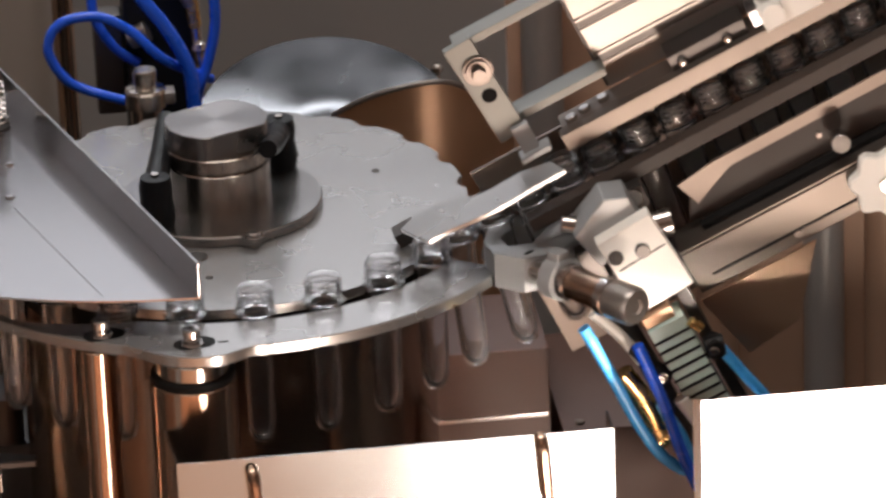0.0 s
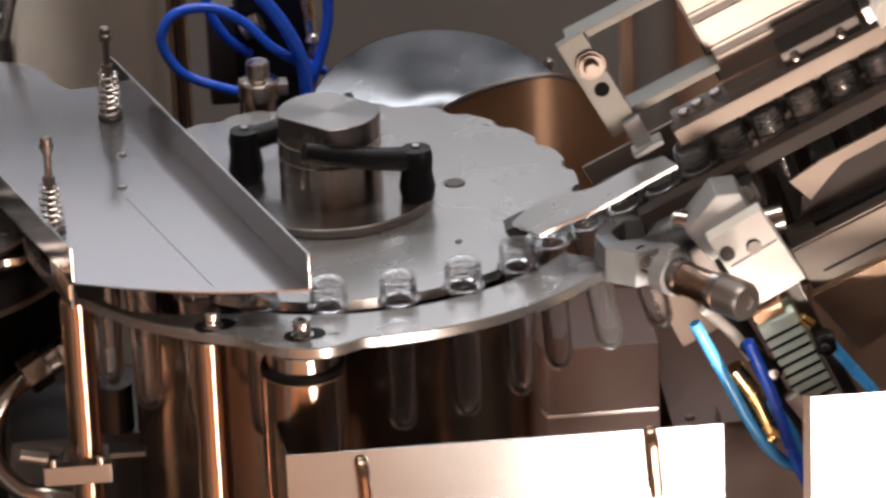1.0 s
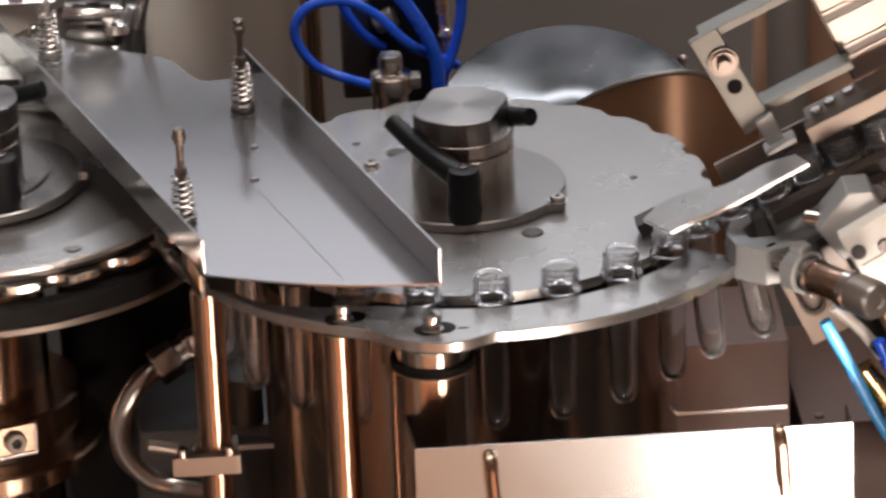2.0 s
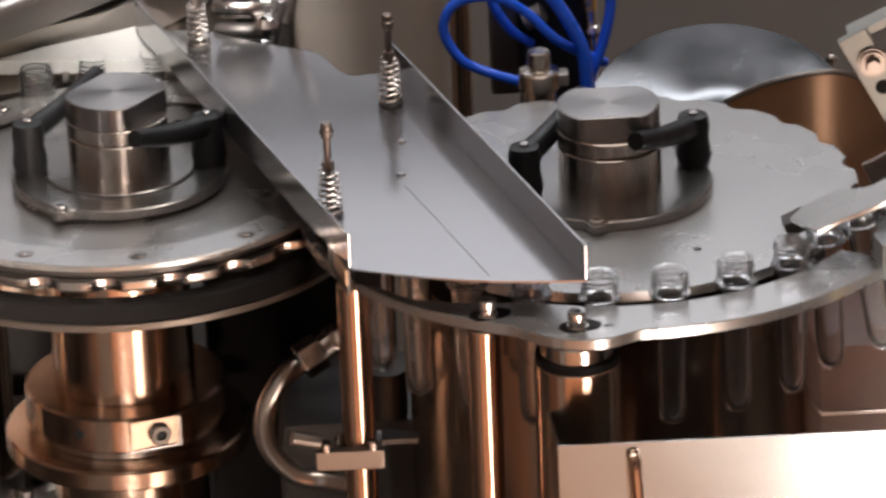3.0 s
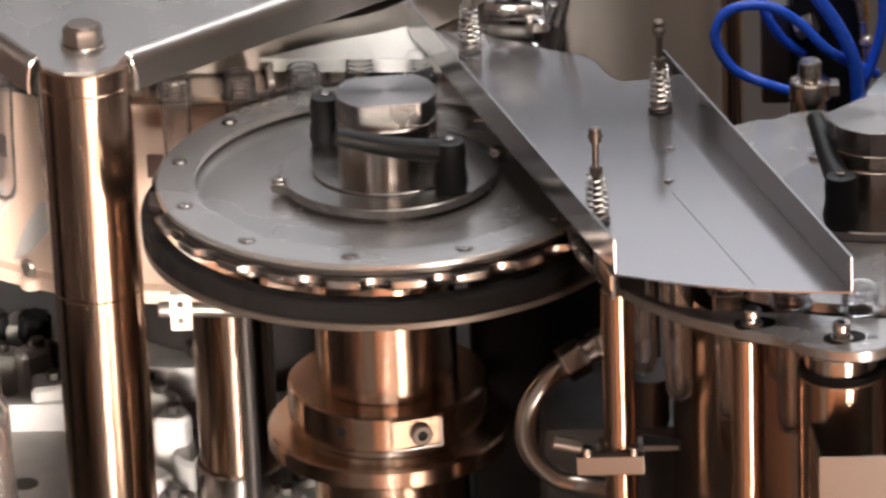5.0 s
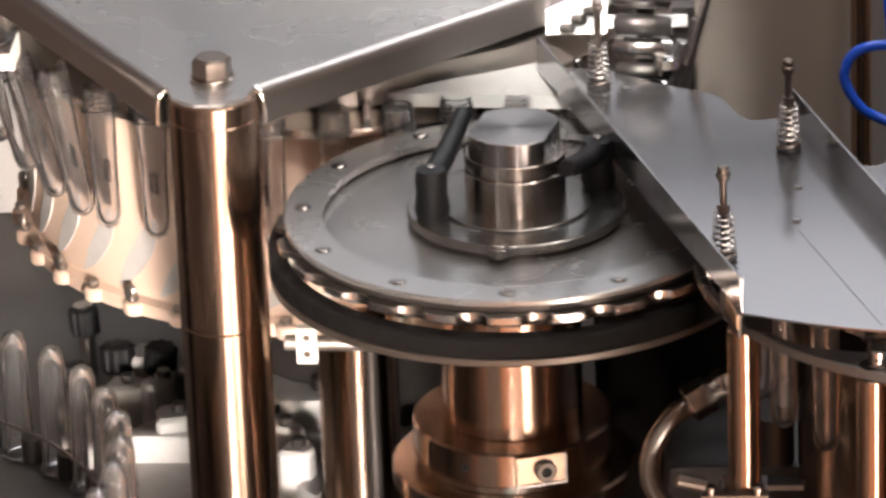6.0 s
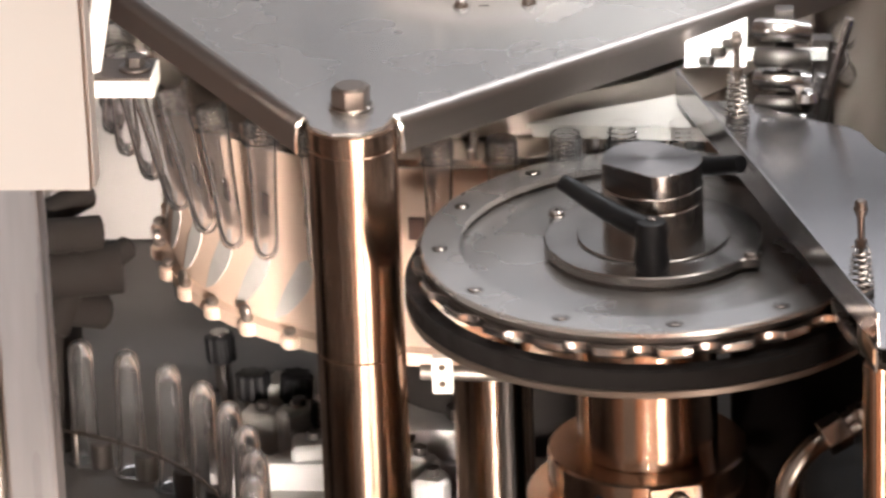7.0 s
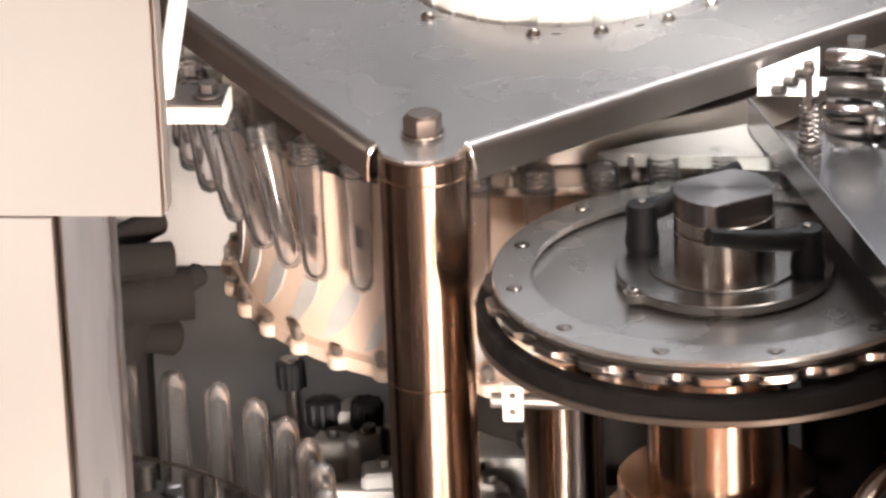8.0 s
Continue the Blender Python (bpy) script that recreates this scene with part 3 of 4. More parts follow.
part("lid", box(0.260, 0.402, 0.018, 0.202, 0.786, 0.79, 0.001), BROWN, rear2)
for x in (0.275, 0.387):
    part("lid_screw", disc(0.004, 0.79, 0.7925, 0.0008, 12, 0, pose(x, 0.03, 0)), HEAD, rear2)

# ---- tall column with the gusseted top plate ----
COL = (-0.636, 0.185)
column = thing("support_column", "polished round steel column with a warm sheen", "column", (COL[0], COL[1], 0))
part("lower_tube", disc(0.0367, 0.58, 0.8765, 0.0006, 72), POLISH, column)
part("upper_tube", disc(0.0367, 0.877, 1.058, 0.0006, 72), POLISH, column)
part("cap", lathe([(0, 1.058), (0.0352, 1.058), (0.0352, 1.06), (0.0367, 1.0605), (0.0367, 1.075), (0.0355, 1.0765), (0, 1.0765)], 72), POLISH, column)
top = thing("top_plate", "grey brushed steel top plate with folded edges", "top plate")
A, Bv = Vector((-0.985, 0.68)), Vector((-0.10, 0.68))
corner = [(COL[0] - 0.0385, COL[1] + 0.006), (COL[0] - 0.031, COL[1] - 0.018), (COL[0] - 0.012, COL[1] - 0.034), (COL[0] + 0.012, COL[1] - 0.034), (COL[0] + 0.028, COL[1] - 0.018), (COL[0] + 0.034, COL[1] + 0.008)]
OC, OR = (-0.556, 0.60), 0.141
ring_pts = [(OC[0] + OR * math.cos(radians(a)), OC[1] + OR * math.sin(radians(a))) for a in range(90, -275, -5)]
outline2 = [(OC[0] - 0.0004, 0.80), tuple(A)]
part("plate", prism(corner + [tuple(Bv), (OC[0] + 0.0004, 0.80)] + ring_pts + outline2, 1.0768, 1.08, 0), PLATE, top)


def fold(a, b, name):
    a, b = Vector((*a, 0)), Vector((*b, 0))
    ang = math.degrees(math.atan2(b.y - a.y, b.x - a.x))
    bm = bmesh.new()
    rows = []
    for k in range(7):
        c = math.pi / 2 * k / 6
        rows.append((-0.010 * math.sin(c), 1.08 - 0.010 * (1 - math.cos(c))))
    rows.append((-0.010, 1.049))
    rows.append((-0.0085, 1.049))
    for k in range(7):
        c = math.pi / 2 * (6 - k) / 6
        rows.append((-0.0085 * math.sin(c), 1.0785 - 0.0085 * (1 - math.cos(c))))
    L = (b - a).length
    va = [bm.verts.new((0, y, z)) for y, z in rows]
    vb = [bm.verts.new((L, y, z)) for y, z in rows]
    n = len(rows)
    for k in range(n):
        bm.faces.new((va[k], va[(k + 1) % n], vb[(k + 1) % n], vb[k]))
    bm.faces.new(va)
    bm.faces.new(vb[::-1])
    bmesh.ops.recalc_face_normals(bm, faces=bm.faces)
    moved(bm, pose(a.x, a.y, 0, 0, 0, ang))
    return part(name, bm, FOLD, top)


fold(corner[-1], Bv, "folded_edge")
fold(A, corner[0], "folded_edge")
for (x, y), dx in ((corner[0], -0.006), (corner[-1], 0.006)):
    part("fold_end", tube([(x, y - 0.002, 1.0785), (x + dx * 0.8, y - 0.005, 1.074), (x + dx * 1.2, y - 0.006, 1.062), (x + dx * 1.2, y - 0.006, 1.049)], 0.0022, 8, 5), CHROME, top, "bright curled sheet end")
bolt = part("hex_bolt", joined(hexa(0.0168, 1.0835, 1.0985, 0.001, pose(COL[0] - 0.002, COL[1] + 0.022, 0, 0, 0, 20)), disc(0.0135, 1.098, 1.1, 0.001, 24, 0, pose(COL[0] - 0.002, COL[1] + 0.022, 0))), HEAD, top, "large steel hexagon bolt")
part("washer", disc(0.0185, 1.08, 1.0838, 0.0006, 32, 0, pose(COL[0] - 0.002, COL[1] + 0.022, 0)), STEEL, bolt)
for a in (-132, -94, -73, -50, -30, -10, -160, 175):
    x, y = ring_xy(OC, 0.158, a)
    part("button_screw", lathe([(0, 1.0865), (0.0035, 1.086), (0.0064, 1.083), (0.0072, 1.08)], 16, pose(x, y, 0)), CHROME, top)
for a in (-87, -60):
    x, y = ring_xy(OC, 0.157, a)
    part("slit", box(-0.004, 0.004, -0.0008, 0.0008, 1.0799, 1.0803, 0, pose(x, y, 0, 0, 0, a + 90)), RUBBER, top)
rotor = thing("rotor_dome", "bright white polished rotor inside the round opening", "rotor", (OC[0], OC[1], 0))
part("dome", lathe([(0.125, 0.995), (0.132, 1.05), (0.128, 1.09), (0.11, 1.12), (0.07, 1.14), (0, 1.145)], 64), WHITE, rotor)
for k in range(30):
    part("fin", box(0.1275, 0.1332, -0.003, 0.003, 1.0, 1.088, 0.001, pose(0, 0, 0, 0, 0, 12 * k)), WHITE, rotor)

# ---- carousel with hanging preforms ----
carousel = thing("carousel", "pale bronze carousel drum with bolted lower rim", "carousel", (C3[0], C3[1], 0))
part("drum", lathe([(0.28, 0.80), (0.298, 0.80), (0.298, 0.812), (0.290, 0.815), (0.290, 0.985), (0.28, 0.985)], 96, None, True), DRUM, carousel)
part("pocket_ring", prism(star_outline(0.318, R3, 0.0137, 38, 0), 0.992, 0.999, 0), STEEL, carousel)
part("carrier_disc", disc(0.304, 0.984, 0.992, 0.001, 96), ALU, carousel)
part("upper_ring", disc(0.272, 0.9995, 1.036, 0.002, 96, 0.255), ALU, carousel)
part("core", disc(0.10, 0.58, 0.985, 0.001, 48), DARKSTEEL, carousel)
def flute(a):
    bm = bmesh.new()
    rows = []
    for k in range(9):
        u = k / 8
        c = radians(a + 3.0 - 6.2 * u ** 1.4)
        w = radians(1.5 + 1.2 * math.sin(math.pi * u))
        z = 0.882 - 0.060 * u
        rows.append([bm.verts.new((0.2912 * math.cos(c + s * w), 0.2912 * math.sin(c + s * w), z + 0.004 * s)) for s in (-1, -0.5, 0, 0.5, 1)])
    for p, q in zip(rows, rows[1:]):
        for m in range(4):
            bm.faces.new((p[m], q[m], q[m + 1], p[m + 1]))
    bmesh.ops.recalc_face_normals(bm, faces=bm.faces)
    bmesh.ops.solidify(bm, geom=bm.faces[:], thickness=0.0016)
    return bm


for k in range(38):
    part("flute", flute(360 / 38 * k), CAST, carousel, "pale curved flute")
    m2 = pose(*ring_xy((0, 0), 0.2905, 360 / 38 * (k + 0.5)), 0.925, 0, 0, 360 / 38 * (k + 0.5))
    part("gripper_block", box(-0.002, 0.0035, -0.007, 0.007, -0.010, 0.010, 0.001, m2), BROWN, carousel)
for k in range(38):
    part("rim_lobe", disc(0.0095, 0.800, 0.8125, 0.002, 16, 0, pose(*ring_xy((0, 0), 0.2975, 360 / 38 * k), 0)), DRUM, carousel)
    x, y = ring_xy((0, 0), 0.299, 360 / 38 * k)
    part("lobe_bolt", disc(0.0055, 0.8125, 0.8185, 0.0015, 12, 0, pose(x, y, 0)), ALU, carousel)
for k in range(19):
    a = 360 / 19 * k
    m = pose(*ring_xy((0, 0), 0.298, a), 0.822, 0, 0, a)
    part("rim_bolt", disc(0.0065, 0, 0.006, 0.002, 14, 0, m @ pose(0, 0, 0, 0, 90, 0)), ALU, carousel)
    m3 = pose(*ring_xy((0, 0), 0.30, a + 2), 0.0, 0, 0, a + 2)
    part("finger", joined(box(-0.004, 0.020, 0.014, 0.020, 1.0, 1.010, 0.001, m3), disc(0.004, 1.0, 1.018, 0.001, 12, 0, m3 @ pose(0, 0.017, 0))), CHROME, carousel)

# sector guide behind the second wheel
sector = thing("sector_guide", "bright steel sector guide with round pads", "guide plate")
part("plate", prism([(-0.505, 0.322), (-0.46, 0.318), (-0.41, 0.314), (-0.352, 0.311), (-0.378, 0.39), (-0.41, 0.372), (-0.455, 0.352)], 1.016, 1.02, 0), PALE, sector)
part("skirt", prism([(-0.50, 0.322), (-0.352, 0.3105), (-0.352, 0.314), (-0.5, 0.3255)], 1.008, 1.016, 0), PALE, sector)
for x, y in ((-0.455, 0.34), (-0.404, 0.336), (-0.365, 0.33)):
    part("pad", disc(0.009, 0.985, 1.0158, 0.001, 20, 0, pose(x, y, 0)), CHROME, sector)
part("stay", rod((-0.37, 0.37, 0.58), (-0.37, 0.37, 1.016), 0.006), STEEL, sector)
part("dark_arm", tube([(-0.56, 0.36, 1.02), (-0.46, 0.40, 1.03), (-0.39, 0.43, 1.05)], 0.008, 10, 4), DARKSTEEL, sector)

# ---- lower wheel of upturned preforms ----
lower = thing("spindle_wheel", "dark steel spindle wheel carrying upturned preforms", "wheel", (C4[0], C4[1], 0))
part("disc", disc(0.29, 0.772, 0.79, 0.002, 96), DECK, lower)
part("hub", disc(0.08, 0.58, 0.80, 0.002, 48), DARKSTEEL, lower)
part("guide_ring", disc(0.262, 0.822, 0.825, 0.0008, 96, 0.2595), STEEL, lower)
for k in range(37):
    x, y = ring_xy((0, 0), R4, 360 / 37 * k)
    part("spindle", disc(0.0095, 0.789, 0.812, 0.001, 12, 0, pose(x, y, 0)), DARKSTEEL, lower)
for k in range(6):
    part("ring_pin", rod((*ring_xy((0, 0), 0.2608, 60 * k), 0.79), (*ring_xy((0, 0), 0.2608, 60 * k), 0.823), 0.002, 8), STEEL, lower)

# ---- cabinet at the carousel's side ----
cab = thing("cabinet", "cream painted sheet cabinet with steel corner post", "cabinet")
part("upper_body", box(-1.2, -0.645, -1.0, -0.975, 1.5085, 2.1, 0.001), CREAM, cab)
part("lower_body", box(-1.2, -0.7085, -1.0, -0.975, 0.0, 1.5075, 0.001), CREAM, cab)
part("corner_post", box(-0.7065, -0.6765, -0.995, -0.97, 0.0, 1.5075, 0.003), POST, cab, "brushed steel corner post")
part("edge_trim", box(-0.6447, -0.6425, -0.998, -0.98, 1.51, 2.1, 0.0005), CREAM, cab)
brk = thing("sensor_bracket", "cream angle bracket with a hexagon bolt", "bracket")
part("arm", box(-1.0, -0.808, 0.25, 0.268, 1.0725, 1.086, 0.001), CREAM, brk)
part("top_leaf", box(-0.859, -0.808, 0.252, 0.30, 1.0862, 1.0885, 0.0006), WEB, brk)
part("end_leaf", box(-0.8085, -0.8065, 0.25, 0.29, 1.0725, 1.0905, 0.0005), CREAM, brk)
part("bolt", joined(hexa(0.0085, 1.0915, 1.100, 0.0006, pose(-0.824, 0.275, 0)), disc(0.0135, 1.0886, 1.0915, 0.0005, 20, 0, pose(-0.824, 0.275, 0))), DARKSTEEL, brk)
part("bright_stay", rod((-0.862, 0.27, 1.08), (-0.838, 0.30, 1.22), 0.008), WHITE, brk)
part("wall_stay", box(-1.02, -0.99, 0.25, 0.28, 0.58, 1.12, 0.002), DARKSTEEL, brk)
mech = thing("cam_block", "near-black cam block beside the carousel", "cam block")
# Near-black colour holds the block's exposure down under the side lamp.
part("body", box(-1.02, -0.875, 0.16, 0.24, 0.58, 0.985, 0.015), UNLIT, mech)
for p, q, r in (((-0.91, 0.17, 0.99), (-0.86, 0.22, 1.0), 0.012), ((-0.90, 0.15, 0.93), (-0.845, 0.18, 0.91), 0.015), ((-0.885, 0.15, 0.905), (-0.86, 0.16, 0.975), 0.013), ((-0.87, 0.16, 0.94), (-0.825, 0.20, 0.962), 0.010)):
    part("linkage", rod(p, q, r, 12, 0.003), UNLIT, mech)
part("linkage_bolt", rod((-0.868, 0.14, 0.955), (-0.866, 0.148, 0.955), 0.007, 6), HEAD, mech)
part("roller", rod((-0.90, 0.15, 0.955), (-0.83, 0.17, 0.955), 0.022), UNLIT, mech)
part("link", rod((-0.92, 0.15, 0.90), (-0.85, 0.19, 0.94), 0.014), UNLIT, mech)
part("sleeve", rod((-0.93, 0.13, 0.995), (-0.845, 0.17, 0.985), 0.015), UNLIT, mech)

# ---- rear column, small block and rod beside the second wheel ----
rcol = thing("rear_column", "brown polished round column with a foot ring", "column", (-0.541, 0.33, 0))
part("tube", disc(0.0345, 0.62, 0.835, 0.001, 48), POLISH, rcol)
part("foot_ring", disc(0.039, 0.58, 0.643, 0.002, 48), STEEL, rcol)
lim = thing("limit_block", "cream block with two screws on a steel rod", "sensor")
part("block", box(-0.579, -0.562, 0.19, 0.20, 0.832, 0.864, 0.001), CREAM, lim)
for z in (0.841, 0.856):
    part("screw", rod((-0.5705, 0.1885, z), (-0.5705, 0.191, z), 0.003, 12), STEEL, lim)
part("rod", rod((-0.59, 0.205, 0.845), (-0.50, 0.205, 0.843), 0.0065), ALU, lim)
part("stay", rod((-0.52, 0.215, 0.58), (-0.52, 0.215, 0.85), 0.006), DARKSTEEL, lim)
for nm, lab, x, y, r, z in (("bolt_block", "bright cast block with bolts on the base", -0.62, 0.52, 0.05, 0.66), ("bolt_block", "bright cast block with bolts on the base", -0.50, 0.44, 0.045, 0.64)):
    g = thing(nm, lab, "block")
    part("casting", box(x - r, x + r, y - r * 0.7, y + r * 0.7, 0.58, z, 0.012), CAST, g)
    for k in (-1, 1):
        part("bolt", hexa(0.011, z, z + 0.012, 0.001, pose(x + k * r * 0.6, y - 0.01, 0)), DARKSTEEL, g)

# ---- behind the star wheel ----
tank = thing("round_tank", "tall brushed warm steel tank", "tank", (-0.19, 0.62, 0))
part("shell", disc(0.080, 0.58, 1.06, 0.004, 72), TANKSTEEL, tank)
part("rod", rod((0.085, -0.04, -0.0), (0.085, -0.04, 0.48), 0.0095), POLISH, tank).location = (0, 0, 0.58)
fit = thing("pipe_fitting", "short turned steel pipe fitting", "fitting", (-0.048, 0.262, 0))
part("body", lathe([(0, 0.80), (0.0135, 0.80), (0.0135, 0.998), (0.0172, 0.999), (0.0172, 1.0125), (0.0155, 1.0145), (0.0095, 1.0155), (0.0088, 1.018), (0.0098, 1.0195), (0.0098, 1.029), (0.0088, 1.0305), (0, 1.0305)], 32), STEEL, fit)
part("clip", box(0.012, 0.024, -0.008, 0.008, 1.001, 1.012, 0.002), ALU, fit)
part("stem", rod((0, 0, 0.58), (0, 0, 0.8), 0.012), DARKSTEEL, fit)
valves = thing("valve_manifold", "dark valve manifold with brass and steel fittings", "valve")
part("body", box(-0.06, 0.0, 0.36, 0.40, 0.58, 1.06, 0.006), BLACK, valves)
part("side_block", box(-0.085, -0.06, 0.365, 0.39, 0.95, 1.04, 0.004), DARKSTEEL, valves)
part("fitting", rod((-0.006, 0.352, 1.10), (0.0, 0.352, 1.03), 0.006), BRASS, valves, "orange-brown brass fitting")
part("fitting", rod((0.0, 0.352, 1.03), (0.003, 0.352, 0.985), 0.005), CHROME, valves)
part("fitting", rod((-0.018, 0.35, 1.09), (-0.003, 0.35, 1.05), 0.0055), ALU, valves)
part("ball_fitting", lathe([(0, -0.007), (0.005, -0.005), (0.007, 0), (0.005, 0.005), (0, 0.007)], 14, pose(0.0015, 0.347, 1.012)), CHROME, valves)
part("fitting", rod((-0.055, 0.352, 1.022), (-0.04, 0.35, 1.03), 0.009), ALU, valves)


def hose(label, pts, r, material):
    h = thing("air_hose", label, "hose", (0, 0, 0), "air hoses")
    part("tube", tube(pts, r, 12, 7), material, h)


hose("glossy blue air hose in a loop", [(0.01, 0.33, 0.99), (-0.0297, 0.3, 1.0231), (-0.0562, 0.3, 1.0505), (-0.0833, 0.3, 1.0652), (-0.1137, 0.3, 1.0610), (-0.1247, 0.3, 1.0384), (-0.1124, 0.3, 1.0122), (-0.0921, 0.3, 0.9994), (-0.0566, 0.28, 0.9942)], 0.0042, BLUE)
hose("thick blue air hose", [(-0.06, 0.31, 1.11), (-0.0472, 0.3, 1.0823), (-0.0279, 0.3, 1.0532), (-0.0132, 0.3, 1.0243), (-0.0076, 0.3, 0.9985), (-0.0065, 0.3, 0.94)], 0.0058, BLUE)
hose("blue air hose beside brass fittings", [(0.014, 0.33, 1.12), (0.0156, 0.32, 1.0696), (0.0149, 0.32, 1.0394), (0.0077, 0.32, 1.0096), (-0.0013, 0.32, 0.9848), (-0.004, 0.345, 0.95)], 0.0046, BLUE)
hose("blue air hose behind the loop", [(-0.09, 0.35, 1.12), (-0.0857, 0.34, 1.0675), (-0.0825, 0.34, 1.0445), (-0.0677, 0.345, 1.0179), (-0.05, 0.355, 1.0)], 0.0042, BLUE)

dish = thing("round_cover", "polished conical steel cover behind the star wheel", "cover", (0.1185, 0.50, 0.86))
dish.rotation_euler = (radians(24), 0, 0)
part("cone", lathe([(0.118, -0.004), (0.120, 0.0), (0.118, 0.002), (0.03, 0.021), (0, 0.028)], 96), DISH, dish)
part("stand", disc(0.05, -0.26, 0.0, 0.001, 32), DARKSTEEL, dish)
arch = thing("curved_guard", "warm bronze curved guard sheet with small studs", "guard")
bm = bmesh.new()
rows, lip = [], []
for k in range(41):
    s = k / 40
    x = 0.108 + 0.152 * s
    y = 0.30 - 0.035 * math.sin(math.pi * s)
    z = 0.998 - (0.034 * ((x - 0.19) / 0.078) ** 2 if x < 0.19 else 0.054 * ((x - 0.19) / 0.0635) ** 2)
    rows.append((bm.verts.new((x, y, 0.60)), bm.verts.new((x, y, z))))
    lip.append((x, y - 0.001, z + 0.001))
for a, b in zip(rows, rows[1:]):
    bm.faces.new((a[0], b[0], b[1], a[1]))
bmesh.ops.solidify(bm, geom=bm.faces[:], thickness=0.003)
part("sheet", bm, COPPER, arch)
part("edge_lip", tube(lip, 0.0024, 8, 1), ALU, arch, "pale rolled edge")
for x, y, z in ((0.19, 0.66, 0.873), (0.233, 0.66, 0.854)):
    s = thing("stud_bolt", "small bright stud bolt", "bolt", (x, y, 0), "small stud bolts")
    part("stud", rod((0, 0, 0.58), (0, 0, z), 0.0035, 12), CHROME, s)
    part("nut", hexa(0.006, z - 0.008, z - 0.002, 0.0006), CHROME, s)

# ---- white panel added for a bright patch, and pipework behind the cover plate ----
wp = thing("bright_patch", "white panel added for a bright patch, on an added post", "panel")
UP = Matrix(((1, 0, 0, 0), (0, 0, -1, 0), (0, 1, 0, 0), (0, 0, 0, 1)))
# White sheet cut to the outline of a bright patch below the fold.
part("panel", prism([(-0.3750, 1.0400), (-0.3230, 1.0400), (-0.3220, 1.0840), (-0.3750, 1.0620)], -0.403, -0.400, 0.0005, UP), WHITE, wp)
part("arm", box(-0.3350, -0.255, 0.4035, 0.409, 1.0440, 1.0540, 0.001), WHITE, wp)
part("post", box(-0.268, -0.25, 0.4095, 0.427, 0.58, 1.0600, 0.002), DARKSTEEL, wp)
for x, z in ((-0.3610, 1.0460), (-0.3510, 1.0540), (-0.3410, 1.0610)):
    part("clip", rod((x, 0.3995, z), (x + 0.009, 0.391, z + 0.003), 0.0045, 12), DARKSTEEL, wp)
part("spacer_tube", disc(0.028, 1.022, 1.0765, 0.001, 40, 0, pose(-0.405, 0.47, 0)), CREAM, top, "cream spacer tube")
part("spacer_tube", disc(0.022, 1.022, 1.0765, 0.001, 40, 0, pose(-0.462, 0.45, 0)), WHITE, top)
pipes = thing("pipework", "cluster of bright steel pipes and clamps", "pipework")
for k, (z, y, r) in enumerate(((0.985, 0.365, 0.008), (1.004, 0.37, 0.009), (1.022, 0.362, 0.007), (1.040, 0.37, 0.010), (1.062, 0.366, 0.009), (1.085, 0.37, 0.010))):
    part("pipe", tube([(-0.312, y, z), (-0.30, y - 0.006, z + 0.002), (-0.285, y - 0.006, z + 0.001), (-0.272, y, z - 0.003)], r, 12, 5), CHROME if k % 2 else DARKSTEEL, pipes)
part("strut", rod((-0.278, 0.352, 0.97), (-0.258, 0.356, 1.05), 0.0055), SHEET, pipes)
part("strut", rod((-0.268, 0.352, 0.96), (-0.246, 0.356, 1.07), 0.005), DARKSTEEL, pipes)
part("strut", rod((-0.255, 0.352, 1.03), (-0.235, 0.356, 1.10), 0.004), CHROME, pipes)
part("stand", box(-0.298, -0.282, 0.376, 0.39, 0.58, 1.10, 0.002), DARKSTEEL, pipes)
part("joint", lathe([(0, -0.010), (0.008, -0.007), (0.011, 0), (0.008, 0.007), (0, 0.010)], 20, pose(-0.306, 0.354, 0.99)), CHROME, pipes)
part("joint", lathe([(0, -0.010), (0.009, -0.007), (0.012, 0), (0.009, 0.007), (0, 0.010)], 20, pose(-0.272, 0.352, 1.03)), CHROME, pipes)

casting = thing("base_casting", "pale grey cast base plate with bolt holes", "casting", (-0.655, 0.40, 0))
part("slab", prism([(-0.15, -0.12), (0.19, -0.16), (0.19, 0.16), (-0.05, 0.22), (-0.15, 0.12)], 0.58, 0.603, 0.006), CAST, casting)
for x, y, r in ((-0.08, -0.03, 0.012), (-0.105, 0.03, 0.009), (-0.02, -0.08, 0.009), (0.06, -0.06, 0.012), (0.13, -0.1, 0.01), (0.02, 0.05, 0.012)):
    part("bolt_hole", disc(r, 0.602, 0.6036, 0.0003, 18, 0, pose(x, y, 0)), DARKSTEEL, casting)
part("rib", box(-0.14, 0.17, 0.075, 0.095, 0.6, 0.63, 0.005), CAST, casting)
part("boss", lathe([(0.034, 0.602), (0.034, 0.625), (0.03, 0.629), (0, 0.629)], 28, pose(0.085, -0.02, 0)), CAST, casting)
part("boss", lathe([(0.024, 0.602), (0.024, 0.642), (0.02, 0.646), (0, 0.646)], 24, pose(0.02, -0.11, 0)), CAST, casting)

